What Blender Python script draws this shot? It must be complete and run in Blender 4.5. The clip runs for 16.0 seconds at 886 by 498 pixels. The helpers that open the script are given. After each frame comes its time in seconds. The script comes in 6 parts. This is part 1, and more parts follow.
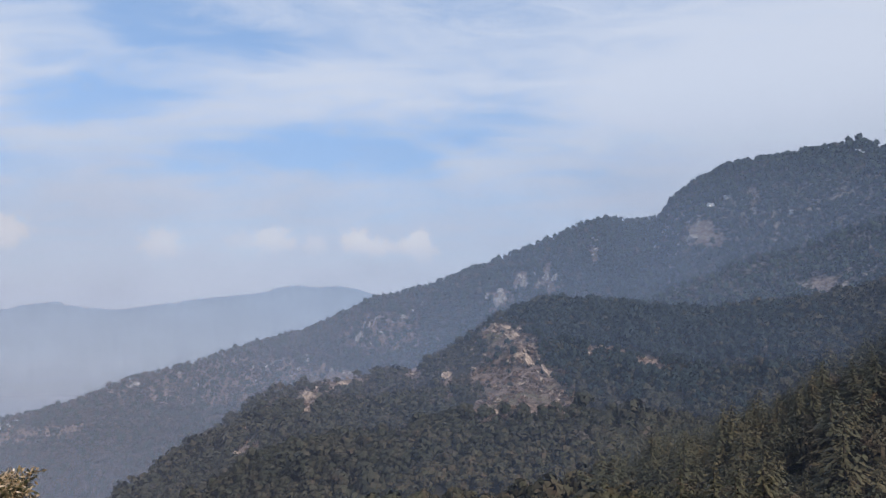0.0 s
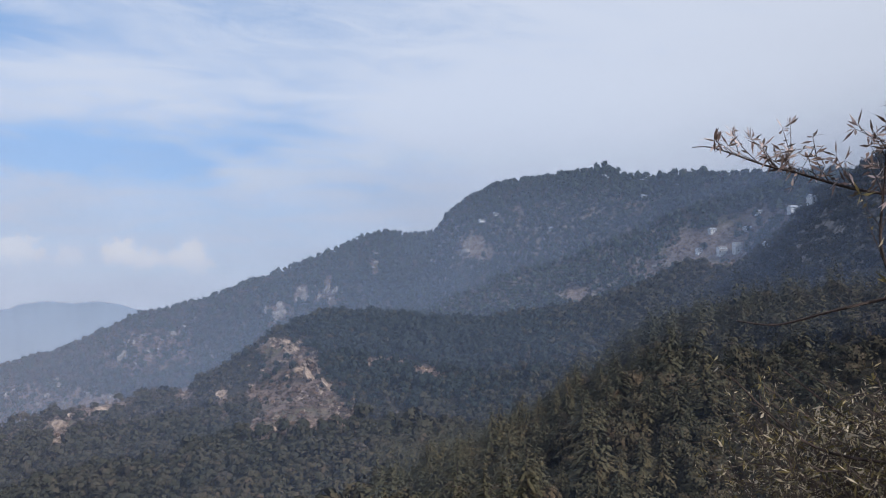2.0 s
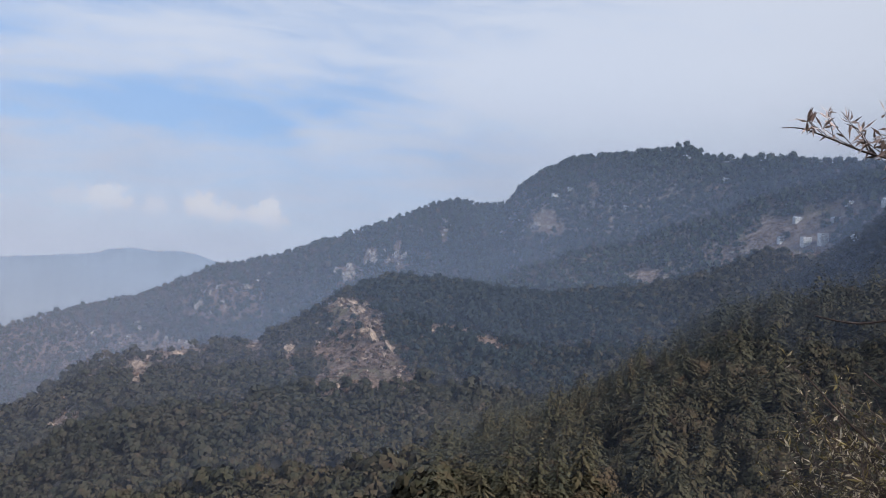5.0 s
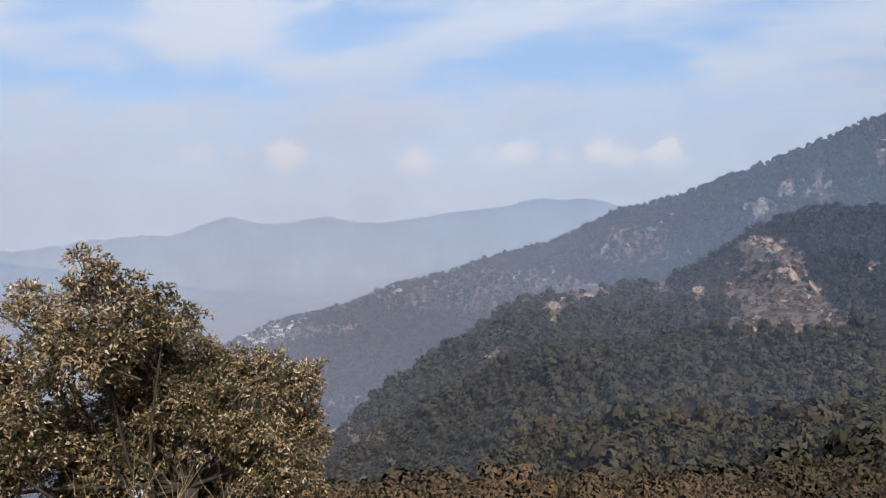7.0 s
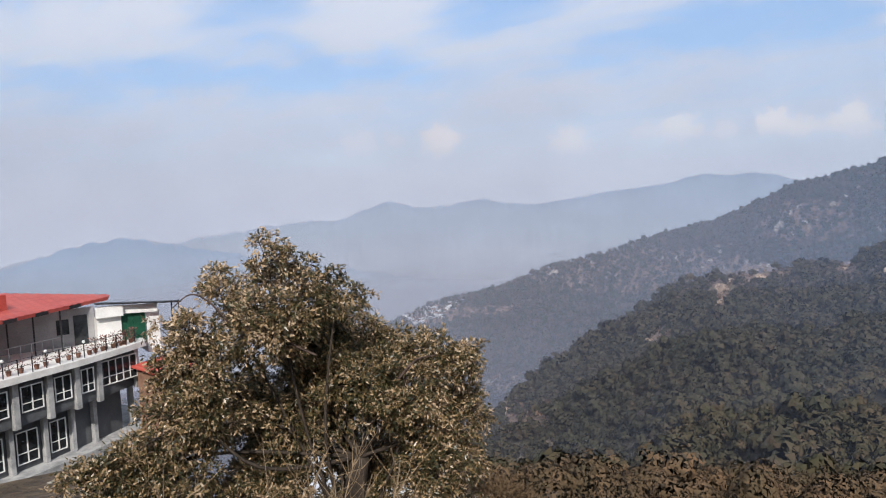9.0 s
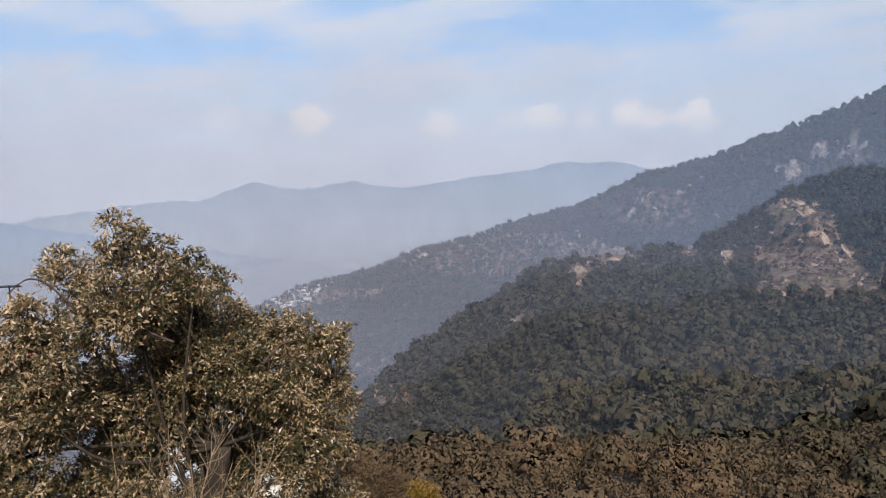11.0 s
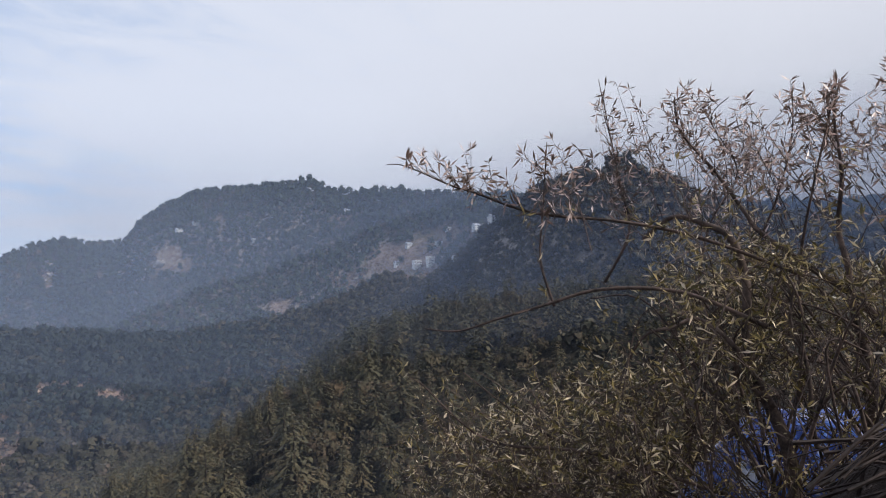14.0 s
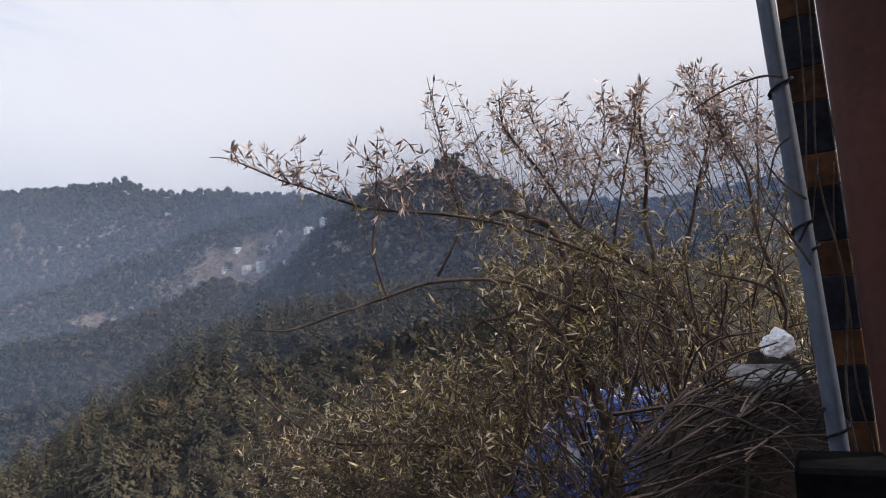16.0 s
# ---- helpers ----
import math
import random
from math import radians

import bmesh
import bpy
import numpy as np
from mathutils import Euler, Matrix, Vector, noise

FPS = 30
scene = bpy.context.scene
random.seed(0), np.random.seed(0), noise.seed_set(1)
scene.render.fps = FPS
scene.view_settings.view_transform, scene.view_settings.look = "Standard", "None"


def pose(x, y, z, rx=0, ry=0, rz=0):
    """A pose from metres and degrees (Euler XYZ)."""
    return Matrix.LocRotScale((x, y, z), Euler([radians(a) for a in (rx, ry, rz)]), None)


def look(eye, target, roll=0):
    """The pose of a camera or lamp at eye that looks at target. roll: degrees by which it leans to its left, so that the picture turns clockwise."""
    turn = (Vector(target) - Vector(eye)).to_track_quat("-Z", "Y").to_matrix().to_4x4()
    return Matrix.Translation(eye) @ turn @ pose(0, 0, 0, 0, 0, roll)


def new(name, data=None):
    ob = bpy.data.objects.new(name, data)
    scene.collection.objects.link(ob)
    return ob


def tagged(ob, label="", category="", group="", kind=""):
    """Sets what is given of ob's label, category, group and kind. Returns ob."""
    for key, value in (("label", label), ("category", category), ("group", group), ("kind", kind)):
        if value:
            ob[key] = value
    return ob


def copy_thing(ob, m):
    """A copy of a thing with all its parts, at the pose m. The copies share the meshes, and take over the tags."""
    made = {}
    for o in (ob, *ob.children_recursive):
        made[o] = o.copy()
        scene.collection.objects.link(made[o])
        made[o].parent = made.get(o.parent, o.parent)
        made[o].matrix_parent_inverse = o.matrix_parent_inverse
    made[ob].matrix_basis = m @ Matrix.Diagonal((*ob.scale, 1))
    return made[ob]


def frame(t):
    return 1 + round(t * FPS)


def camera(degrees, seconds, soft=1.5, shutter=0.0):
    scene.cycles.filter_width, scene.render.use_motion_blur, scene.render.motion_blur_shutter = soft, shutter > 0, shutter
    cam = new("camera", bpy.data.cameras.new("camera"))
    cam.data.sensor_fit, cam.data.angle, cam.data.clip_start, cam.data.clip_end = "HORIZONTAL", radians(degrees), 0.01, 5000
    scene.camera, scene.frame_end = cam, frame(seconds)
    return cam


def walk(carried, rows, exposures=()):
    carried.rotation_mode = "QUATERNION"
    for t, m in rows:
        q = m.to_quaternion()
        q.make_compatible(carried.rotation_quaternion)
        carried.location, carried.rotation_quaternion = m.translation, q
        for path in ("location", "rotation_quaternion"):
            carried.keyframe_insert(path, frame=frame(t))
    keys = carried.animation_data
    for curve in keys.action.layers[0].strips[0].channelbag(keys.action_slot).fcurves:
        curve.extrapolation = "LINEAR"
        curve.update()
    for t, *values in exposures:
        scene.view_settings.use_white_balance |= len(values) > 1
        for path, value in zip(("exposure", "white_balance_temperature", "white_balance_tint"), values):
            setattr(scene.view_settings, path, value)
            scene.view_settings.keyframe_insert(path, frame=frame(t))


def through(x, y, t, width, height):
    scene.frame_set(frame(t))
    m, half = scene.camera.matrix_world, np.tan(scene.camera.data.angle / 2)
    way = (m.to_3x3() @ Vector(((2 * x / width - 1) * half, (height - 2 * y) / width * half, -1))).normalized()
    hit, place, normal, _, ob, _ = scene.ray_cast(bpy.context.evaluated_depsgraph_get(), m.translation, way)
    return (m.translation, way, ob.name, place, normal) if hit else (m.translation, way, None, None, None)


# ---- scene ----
cam = camera(63.99, 16.0, soft=1.1)
# seconds, place, pitch, roll, yaw
PATH = [
    (0, -0.001, 0.012, 1.600, 3.50, 0.00, 0.00),
    (0.5, -0.002, 0.017, 1.600, 3.42, 0.18, -6.75),
    (1, -0.003, 0.027, 1.600, 3.57, 0.44, -11.09),
    (1.5, -0.018, -0.014, 1.593, 3.61, 0.67, -14.76),
    (2, -0.020, -0.036, 1.594, 4.40, 0.80, -17.54),
    (2.5, 0.009, -0.008, 1.602, 6.14, 1.57, -19.32),
    (3, 0.018, -0.003, 1.610, 6.21, -0.17, -24.32),
    (3.2, 0.024, 0.013, 1.603, 5.99, -1.01, -25.32),
    (5.3, 0.026, 0.020, 1.596, -0.61, -2.35, -7.43),
    (5.5, 0.028, 0.022, 1.596, -2.40, -1.47, -4.04),
    (6, 0.048, 0.038, 1.593, -2.60, -0.55, 4.80),
    (6.5, 0.012, 0.033, 1.599, -3.10, 0.58, 13.21),
    (7, 0.000, -0.005, 1.598, -3.42, 0.81, 19.52),
    (7.5, -0.026, -0.005, 1.597, -3.28, 1.36, 24.31),
    (8, -0.045, -0.042, 1.609, -2.50, 2.02, 29.66),
    (8.2, -0.047, -0.049, 1.607, -2.45, 2.15, 32.33),
    (10.3, -0.051, 0.012, 1.567, -7.39, 1.50, 28.13),
    (10.5, -0.038, -0.020, 1.571, -6.40, 1.63, 26.44),
    (11, -0.019, 0.006, 1.586, -6.27, 1.12, 21.53),
    (11.5, 0.033, 0.000, 1.617, -1.09, 0.14, 9.21),
    (12, 0.014, 0.019, 1.645, -0.50, -0.49, 0.80),
    (12.5, -0.008, 0.028, 1.638, 1.43, -0.15, -7.81),
    (13, 0.001, 0.024, 1.628, 2.57, 2.20, -16.85),
    (13.5, 0.019, 0.022, 1.626, 3.89, 2.88, -28.11),
    (14, 0.012, -0.030, 1.591, 4.80, 2.02, -41.10),
    (14.5, 0.025, -0.020, 1.592, 5.69, 3.34, -48.89),
    (15, 0.035, -0.013, 1.587, 5.65, 3.72, -54.35),
    (15.5, 0.046, -0.008, 1.571, 5.19, 4.32, -58.09),
    (16, 0.039, -0.004, 1.562, 4.26, 4.35, -54.38),
]
# seconds, stops, kelvin, tint
EXPOSURES = [(0, -0.02, 6200, 10), (2.5, 0.0, 6100, 10), (3.1, -0.10, 6050, 10), (5.5, 0.03, 6300, 10), (7, 0.11, 6400, 10), (8.2, 0.10, 6350, 10), (10.3, 0.18, 6650, 10),
             (11, 0.14, 6600, 10), (12, 0.07, 6500, 10), (13, 0.02, 6220, 10), (13.5, 0.03, 6220, 10), (14, 0.17, 6500, 11), (14.5, 0.27, 6650, 12), (15.5, 0.35, 6850, 13), (16, 0.35, 6850, 13)]
walk(cam, [(t, pose(x, y, z, 90 + p, r, w)) for t, x, y, z, p, r, w in PATH], EXPOSURES)
from math import sin, cos, tan, pi, atan2, hypot

EYE = 1.6

# ---------------------------------------------------------------- light
SUN_AZ, SUN_EL = 148.0, 39.0   # bearing from the first view's direction, clockwise, and height
sun_way = Vector((sin(radians(SUN_AZ)) * cos(radians(SUN_EL)), cos(radians(SUN_AZ)) * cos(radians(SUN_EL)), sin(radians(SUN_EL))))
sun = new("sun", bpy.data.lights.new("sun", "SUN"))
sun.data.energy, sun.data.angle, sun.data.color = 3.9, radians(0.6), (1.0, 0.93, 0.84)
sun.matrix_world = look(sun_way * 100, (0, 0, 0))


class Nodes:
    """Short hand for a node tree."""

    def __init__(self, tree):
        self.tree = tree
        tree.nodes.clear()

    def add(self, kind, **values):
        node = self.tree.nodes.new(kind)
        for key, value in values.items():
            if key in node.inputs:
                self.put(node.inputs[key], value)
        return node

    def put(self, socket, value):
        if isinstance(value, bpy.types.NodeSocket):
            self.tree.links.new(value, socket)
        else:
            socket.default_value = value

    def math(self, op, a, b=0.0, clamp=False):
        node = self.tree.nodes.new("ShaderNodeMath")
        node.operation, node.use_clamp = op, clamp
        self.put(node.inputs[0], a)
        self.put(node.inputs[1], b)
        return node.outputs[0]

    def mix(self, fac, a, b, blend="MIX"):
        node = self.tree.nodes.new("ShaderNodeMix")
        node.data_type, node.blend_type = "RGBA", blend
        self.put(node.inputs[0], fac)
        self.put(node.inputs[6], a)
        self.put(node.inputs[7], b)
        return node.outputs[2]

    def noise(self, vector, scale, detail=4.0, rough=0.55, distortion=0.0):
        node = self.add("ShaderNodeTexNoise", Scale=scale, Detail=detail, Roughness=rough, Distortion=distortion)
        if vector is not None:
            self.put(node.inputs["Vector"], vector)
        return node.outputs["Fac"]

    def ramp(self, fac, *stops):
        node = self.tree.nodes.new("ShaderNodeValToRGB")
        self.put(node.inputs[0], fac)
        while len(node.color_ramp.elements) < len(stops):
            node.color_ramp.elements.new(0.5)
        for element, (pos, colour) in zip(node.color_ramp.elements, stops):
            element.position = pos
            element.color = (*colour, 1) if isinstance(colour, tuple) else (colour, colour, colour, 1)
        return node.outputs[0]

    def span(self, value, lo, hi, a=0.0, b=1.0):
        node = self.tree.nodes.new("ShaderNodeMapRange")
        node.interpolation_type = "SMOOTHSTEP"
        for i, v in enumerate((value, lo, hi, a, b)):
            self.put(node.inputs[i], v)
        return node.outputs[0]

    def mapping(self, vector, loc=(0, 0, 0), rot=(0, 0, 0), scale=(1, 1, 1)):
        node = self.add("ShaderNodeMapping", Location=loc, Rotation=rot, Scale=scale)
        self.put(node.inputs["Vector"], vector)
        return node.outputs[0]


def make_world():
    world = bpy.data.worlds.new("sky")
    scene.world = world
    world.use_nodes = True
    n = Nodes(world.node_tree)
    sky = n.tree.nodes.new("ShaderNodeTexSky")
    sky.sky_type, sky.sun_disc = "NISHITA", False
    sky.sun_elevation, sky.sun_rotation = radians(SUN_EL), radians(SUN_AZ)
    sky.altitude, sky.air_density, sky.dust_density, sky.ozone_density = 1900, 1.0, 1.2, 1.0
    way = n.add("ShaderNodeTexCoord").outputs["Generated"]
    split = n.add("ShaderNodeSeparateXYZ", Vector=way)
    x, y, z = split.outputs
    up = n.math("MAXIMUM", z, 0.0)
    # high cloud on a flat sheet: the view ray's meeting point with it
    down = n.math("ADD", up, 0.16)
    flat = n.add("ShaderNodeCombineXYZ", X=n.math("DIVIDE", x, down), Y=n.math("DIVIDE", y, down), Z=0.0).outputs[0]
    streak = n.mapping(flat, loc=(3.1, 1.7, 0), rot=(0, 0, radians(-24)), scale=(0.6, 1.15, 1))
    broad = n.noise(streak, 1.3, 6.0, 0.58, 0.8)
    fine = n.noise(n.mapping(flat, rot=(0, 0, radians(-30)), scale=(0.9, 1.9, 1)), 2.6, 8.0, 0.62, 1.4)
    # bearing and height angle in degrees, pulled about a little by the wind
    bearing = n.math("MULTIPLY", n.math("ARCTAN2", x, y), 57.2958)
    height = n.math("MULTIPLY", n.math("ARCSINE", z), 57.2958)
    pull = n.noise(n.mapping(flat, loc=(7.0, 2.0, 0), rot=(0, 0, radians(-26)), scale=(0.8, 1.5, 1)), 1.6, 7.0, 0.6, 0.5)
    sway = n.noise(n.mapping(flat, loc=(1.0, 9.0, 0), scale=(1, 1, 1)), 2.2, 7.0, 0.6)
    bearing = n.math("ADD", bearing, n.math("MULTIPLY", n.math("SUBTRACT", pull, 0.5), 16.0))
    height = n.math("ADD", height, n.math("MULTIPLY", n.math("SUBTRACT", sway, 0.5), 7.0))
    where = n.add("ShaderNodeCombineXYZ", X=bearing, Y=height, Z=0.0).outputs[0]

    def area(spots):
        """Sum of soft-edged ovals: bearing, height, half width, half height, tilt, weight."""
        total = 0.0
        for a, e, wa, we, tilt, weight in spots:
            node = n.add("ShaderNodeMapping", Vector=where, Location=(a, e, 0), Rotation=(0, 0, radians(tilt)), Scale=(wa, we, 1))
            node.vector_type = "TEXTURE"
            size = n.add("ShaderNodeVectorMath", Vector=node.outputs[0])
            size.operation = "LENGTH"
            total = n.math("ADD", total, n.span(size.outputs["Value"], 0.25, 1.35, weight, 0.0))
        return total

    blue_gaps = area([(-50, 9.4, 17, 1.9, 3, 0.9), (-40, 9.8, 7, 1.9, -6, 0.9), (-46.5, 15.2, 5, 3.4, 20, 0.8), (-64, 15, 4, 3, 30, 0.5), (-25.5, 14.2, 8, 2.0, 12, 0.9), (-15.5, 10.2, 8, 1.9, 8, 0.75),
                      (-8.5, 10.9, 8, 2.3, -8, 1.0), (-20, 19.6, 12, 2.6, -8, 1.0), (-8, 13.6, 8, 1.3, 6, 0.35), (2.5, 12.9, 9, 2.3, 8, 0.85), (11, 10.6, 8, 1.6, 8, 0.4), (-30, 23, 9, 3, 10, 0.7)])
    thick = area([(-56, 13.2, 8, 2.1, 24, 0.7), (-37, 14.0, 5.5, 3.6, 20, 0.7), (-22, 8.0, 11, 1.6, 8, 0.5), (-8.5, 16.6, 11, 2.2, -4, 0.7), (-30, 11.2, 7, 1.2, 16, 0.5), (-52, 5.5, 16, 1.6, 3, 0.3), (6, 10.3, 10, 0.9, 7, 0.35), (22, 14, 16, 5, 8, 0.5)])
    veil = n.math("ADD", n.math("MULTIPLY", broad, 0.55), n.math("MULTIPLY", fine, 0.62))
    # thicker to the east of the first view
    veil = n.math("ADD", veil, n.span(x, 0.02, 0.75, 0.02, 0.36))
    veil = n.math("ADD", veil, n.math("SUBTRACT", n.math("MULTIPLY", thick, 0.26), n.math("MULTIPLY", blue_gaps, 0.30)))
    veil = n.span(veil, 0.22, 0.82, 0.14, 0.95)
    low = n.span(z, -0.02, 0.16, 1.0, 0.0)
    base = n.add("ShaderNodeVectorMath")
    base.operation = "SCALE"
    n.put(base.inputs[0], sky.outputs[0])
    base.inputs["Scale"].default_value = 0.155
    blue = n.mix(0.45, base.outputs[0], (0.25, 0.48, 0.86, 1))
    bright = n.mix(n.span(x, 0.25, 0.95), (0.685, 0.735, 0.845, 1), (0.72, 0.745, 0.815, 1))
    colour = n.mix(veil, blue, bright)
    colour = n.mix(n.math("MULTIPLY", low, 0.80), colour, (0.635, 0.675, 0.80, 1))
    # small heaped clouds low over the far hills: bearing, height angle, half size in degrees, thickness
    lumps = n.noise(way, 110.0, 5.0, 0.6)
    heap = None
    for a, e, s, dense in ((-31.9, 4.3, 1.6, 1.0), (-32.0, 3.6, 1.3, 0.9), (-38.4, 4.1, 1.5, 0.35), (-35.6, 4.3, 1.1, 0.3), (-21.7, 3.6, 1.6, 0.65), (-13.5, 4.1, 1.6, 0.75), (-16.0, 3.9, 1.2, 0.3), (-10.3, 3.7, 1.1, 0.4),
                           (-7.0, 4.1, 1.5, 1.0), (-5.4, 3.6, 1.3, 0.8), (-3.8, 3.5, 1.0, 0.45), (-2.1, 3.9, 1.5, 0.95), (-1.6, 3.2, 1.2, 0.5)):
        to = (sin(radians(a)) * cos(radians(e)), cos(radians(a)) * cos(radians(e)), sin(radians(e)))
        off = n.add("ShaderNodeVectorMath")
        off.operation = "SUBTRACT"
        n.put(off.inputs[0], way)
        off.inputs[1].default_value = to
        stretch = n.mapping(off.outputs[0], scale=(1, 1, 1.35))
        gap = n.add("ShaderNodeVectorMath")
        gap.operation = "LENGTH"
        n.put(gap.inputs[0], stretch)
        d = n.math("DIVIDE", gap.outputs["Value"], radians(s))
        puff = n.span(n.math("ADD", d, n.math("MULTIPLY", n.math("SUBTRACT", lumps, 0.5), 2.4)), 0.68, 1.08, dense, 0.0)
        rise = n.add("ShaderNodeSeparateXYZ", Vector=off.outputs[0]).outputs[2]
        puff = n.math("MULTIPLY", puff, n.span(rise, radians(-0.85 * s), radians(0.1 * s), 0.2, 1.0))
        heap = puff if heap is None else n.math("MAXIMUM", heap, puff)
    colour = n.mix(n.math("MULTIPLY", heap, 0.8), colour, (0.97, 0.93, 0.92, 1))
    back = n.add("ShaderNodeBackground", Color=colour, Strength=0.95)
    out = n.tree.nodes.new("ShaderNodeOutputWorld")
    n.tree.links.new(back.outputs[0], out.inputs[0])


make_world()


# ---------------------------------------------------------------- materials
def material(name, build, rough=0.9, metal=0.0, spec=0.3):
    """build(n, at) gives (colour, bump height or None, bump distance)."""
    mat = bpy.data.materials.new(name)
    mat.use_nodes = True
    n = Nodes(mat.node_tree)
    at = n.add("ShaderNodeTexCoord").outputs["Object"]
    colour, height, depth = build(n, at)
    shader = n.add("ShaderNodeBsdfPrincipled", Roughness=rough, Metallic=metal)
    n.put(shader.inputs["Base Color"], colour)
    n.put(shader.inputs["Specular IOR Level"], spec)
    if height is not None:
        bump = n.add("ShaderNodeBump", Strength=0.8, Distance=depth, Height=height)
        n.put(shader.inputs["Normal"], bump.outputs[0])
    out = n.tree.nodes.new("ShaderNodeOutputMaterial")
    n.tree.links.new(shader.outputs[0], out.inputs[0])
    return mat


def two_tone(name, a, b, scale=3.0, fine=30.0, rough=0.8, metal=0.0, depth=0.003, spec=0.3, spread=0.15):
    """Two colours over two scales of noise, with a little relief."""
    def build(n, at):
        big = n.noise(at, scale, 5.0, 0.6)
        small = n.noise(at, fine, 4.0, 0.6)
        fac = n.span(n.math("ADD", n.math("MULTIPLY", big, 0.65), n.math("MULTIPLY", small, 0.35)), 0.5 - spread, 0.5 + spread)
        return n.mix(fac, (*a, 1), (*b, 1)), small, depth
    return material(name, build, rough, metal, spec)


def leafy(name, tones, tree_scale, leaf_scale, rough=0.75, island=0.5, through=0.0, soft=0.0, spec=0.25):
    """Foliage: tone by stand, by tree and by leaf clump; some light passes through the leaves."""
    mat = bpy.data.materials.new(name)
    mat.use_nodes = True
    n = Nodes(mat.node_tree)
    geo = n.add("ShaderNodeNewGeometry")
    at = geo.outputs["Position"]
    stand = n.noise(at, tree_scale * 0.12, 2.0)
    tree = n.noise(at, tree_scale, 1.0)
    grain = n.noise(at, leaf_scale, 2.0)
    mixv = n.math("ADD", n.math("MULTIPLY", stand, 0.35), n.math("MULTIPLY", tree, 0.45))
    mixv = n.math("ADD", mixv, n.math("MULTIPLY", grain, 0.2))
    mixv = n.math("ADD", mixv, n.math("MULTIPLY", n.math("SUBTRACT", geo.outputs["Random Per Island"], 0.5), island))
    k = len(tones)
    colour = n.ramp(mixv, *[(0.3 + 0.4 * i / (k - 1), t) for i, t in enumerate(tones)])
    shader = n.add("ShaderNodeBsdfPrincipled", Roughness=rough)
    n.put(shader.inputs["Base Color"], colour)
    n.put(shader.inputs["Specular IOR Level"], spec)
    if soft:
        # a mass of leaves shades as a rounded whole
        swell = n.add("ShaderNodeAttribute")
        swell.attribute_name = "swell"
        world = n.add("ShaderNodeVectorTransform", Vector=swell.outputs["Vector"])
        world.vector_type, world.convert_from, world.convert_to = "VECTOR", "OBJECT", "WORLD"
        big, own, both, unit = [n.tree.nodes.new("ShaderNodeVectorMath") for _ in range(4)]
        big.operation, own.operation, both.operation, unit.operation = "SCALE", "SCALE", "ADD", "NORMALIZE"
        n.put(big.inputs[0], world.outputs[0])
        big.inputs["Scale"].default_value = soft
        n.put(own.inputs[0], geo.outputs["Normal"])
        own.inputs["Scale"].default_value = 1 - soft
        n.put(both.inputs[0], big.outputs[0])
        n.put(both.inputs[1], own.outputs[0])
        n.put(unit.inputs[0], both.outputs[0])
        n.put(shader.inputs["Normal"], unit.outputs[0])
    out = n.tree.nodes.new("ShaderNodeOutputMaterial")
    last = shader.outputs[0]
    if through:
        trans = n.add("ShaderNodeBsdfTranslucent", Color=colour)
        mixer = n.add("ShaderNodeMixShader")
        n.put(mixer.inputs[0], through)
        n.put(mixer.inputs[1], last)
        n.put(mixer.inputs[2], trans.outputs[0])
        last = mixer.outputs[0]
    n.tree.links.new(last, out.inputs[0])
    return mat


def ground_build(n, at):
    big = n.noise(at, 0.012, 6.0, 0.6)
    mid = n.noise(at, 0.12, 6.0, 0.65)
    fine = n.noise(at, 1.3, 4.0, 0.6)
    stony = n.noise(at, 0.38, 5.0, 0.7)
    earth = n.mix(n.span(n.math("ADD", n.math("MULTIPLY", mid, 0.4), n.math("MULTIPLY", stony, 0.6)), 0.38, 0.62), (0.098, 0.068, 0.056, 1), (0.27, 0.190, 0.150, 1))
    grass = n.mix(n.span(fine, 0.3, 0.7), (0.06, 0.055, 0.03, 1), (0.16, 0.13, 0.07, 1))
    colour = n.mix(n.span(big, 0.5, 0.68), earth, grass)
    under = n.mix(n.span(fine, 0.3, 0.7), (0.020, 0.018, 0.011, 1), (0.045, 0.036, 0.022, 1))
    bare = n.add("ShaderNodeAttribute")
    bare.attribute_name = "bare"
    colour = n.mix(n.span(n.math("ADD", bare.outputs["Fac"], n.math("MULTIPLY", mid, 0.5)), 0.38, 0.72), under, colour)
    slope = n.add("ShaderNodeSeparateXYZ", Vector=n.add("ShaderNodeNewGeometry").outputs["Normal"]).outputs[2]
    rocky = n.math("MULTIPLY", n.span(slope, 0.62, 0.86, 1.0, 0.0), n.span(mid, 0.42, 0.58))
    colour = n.mix(rocky, colour, (0.27, 0.23, 0.19, 1))
    return colour, n.math("ADD", mid, n.math("MULTIPLY", fine, 0.2)), 3.0


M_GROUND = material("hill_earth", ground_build)


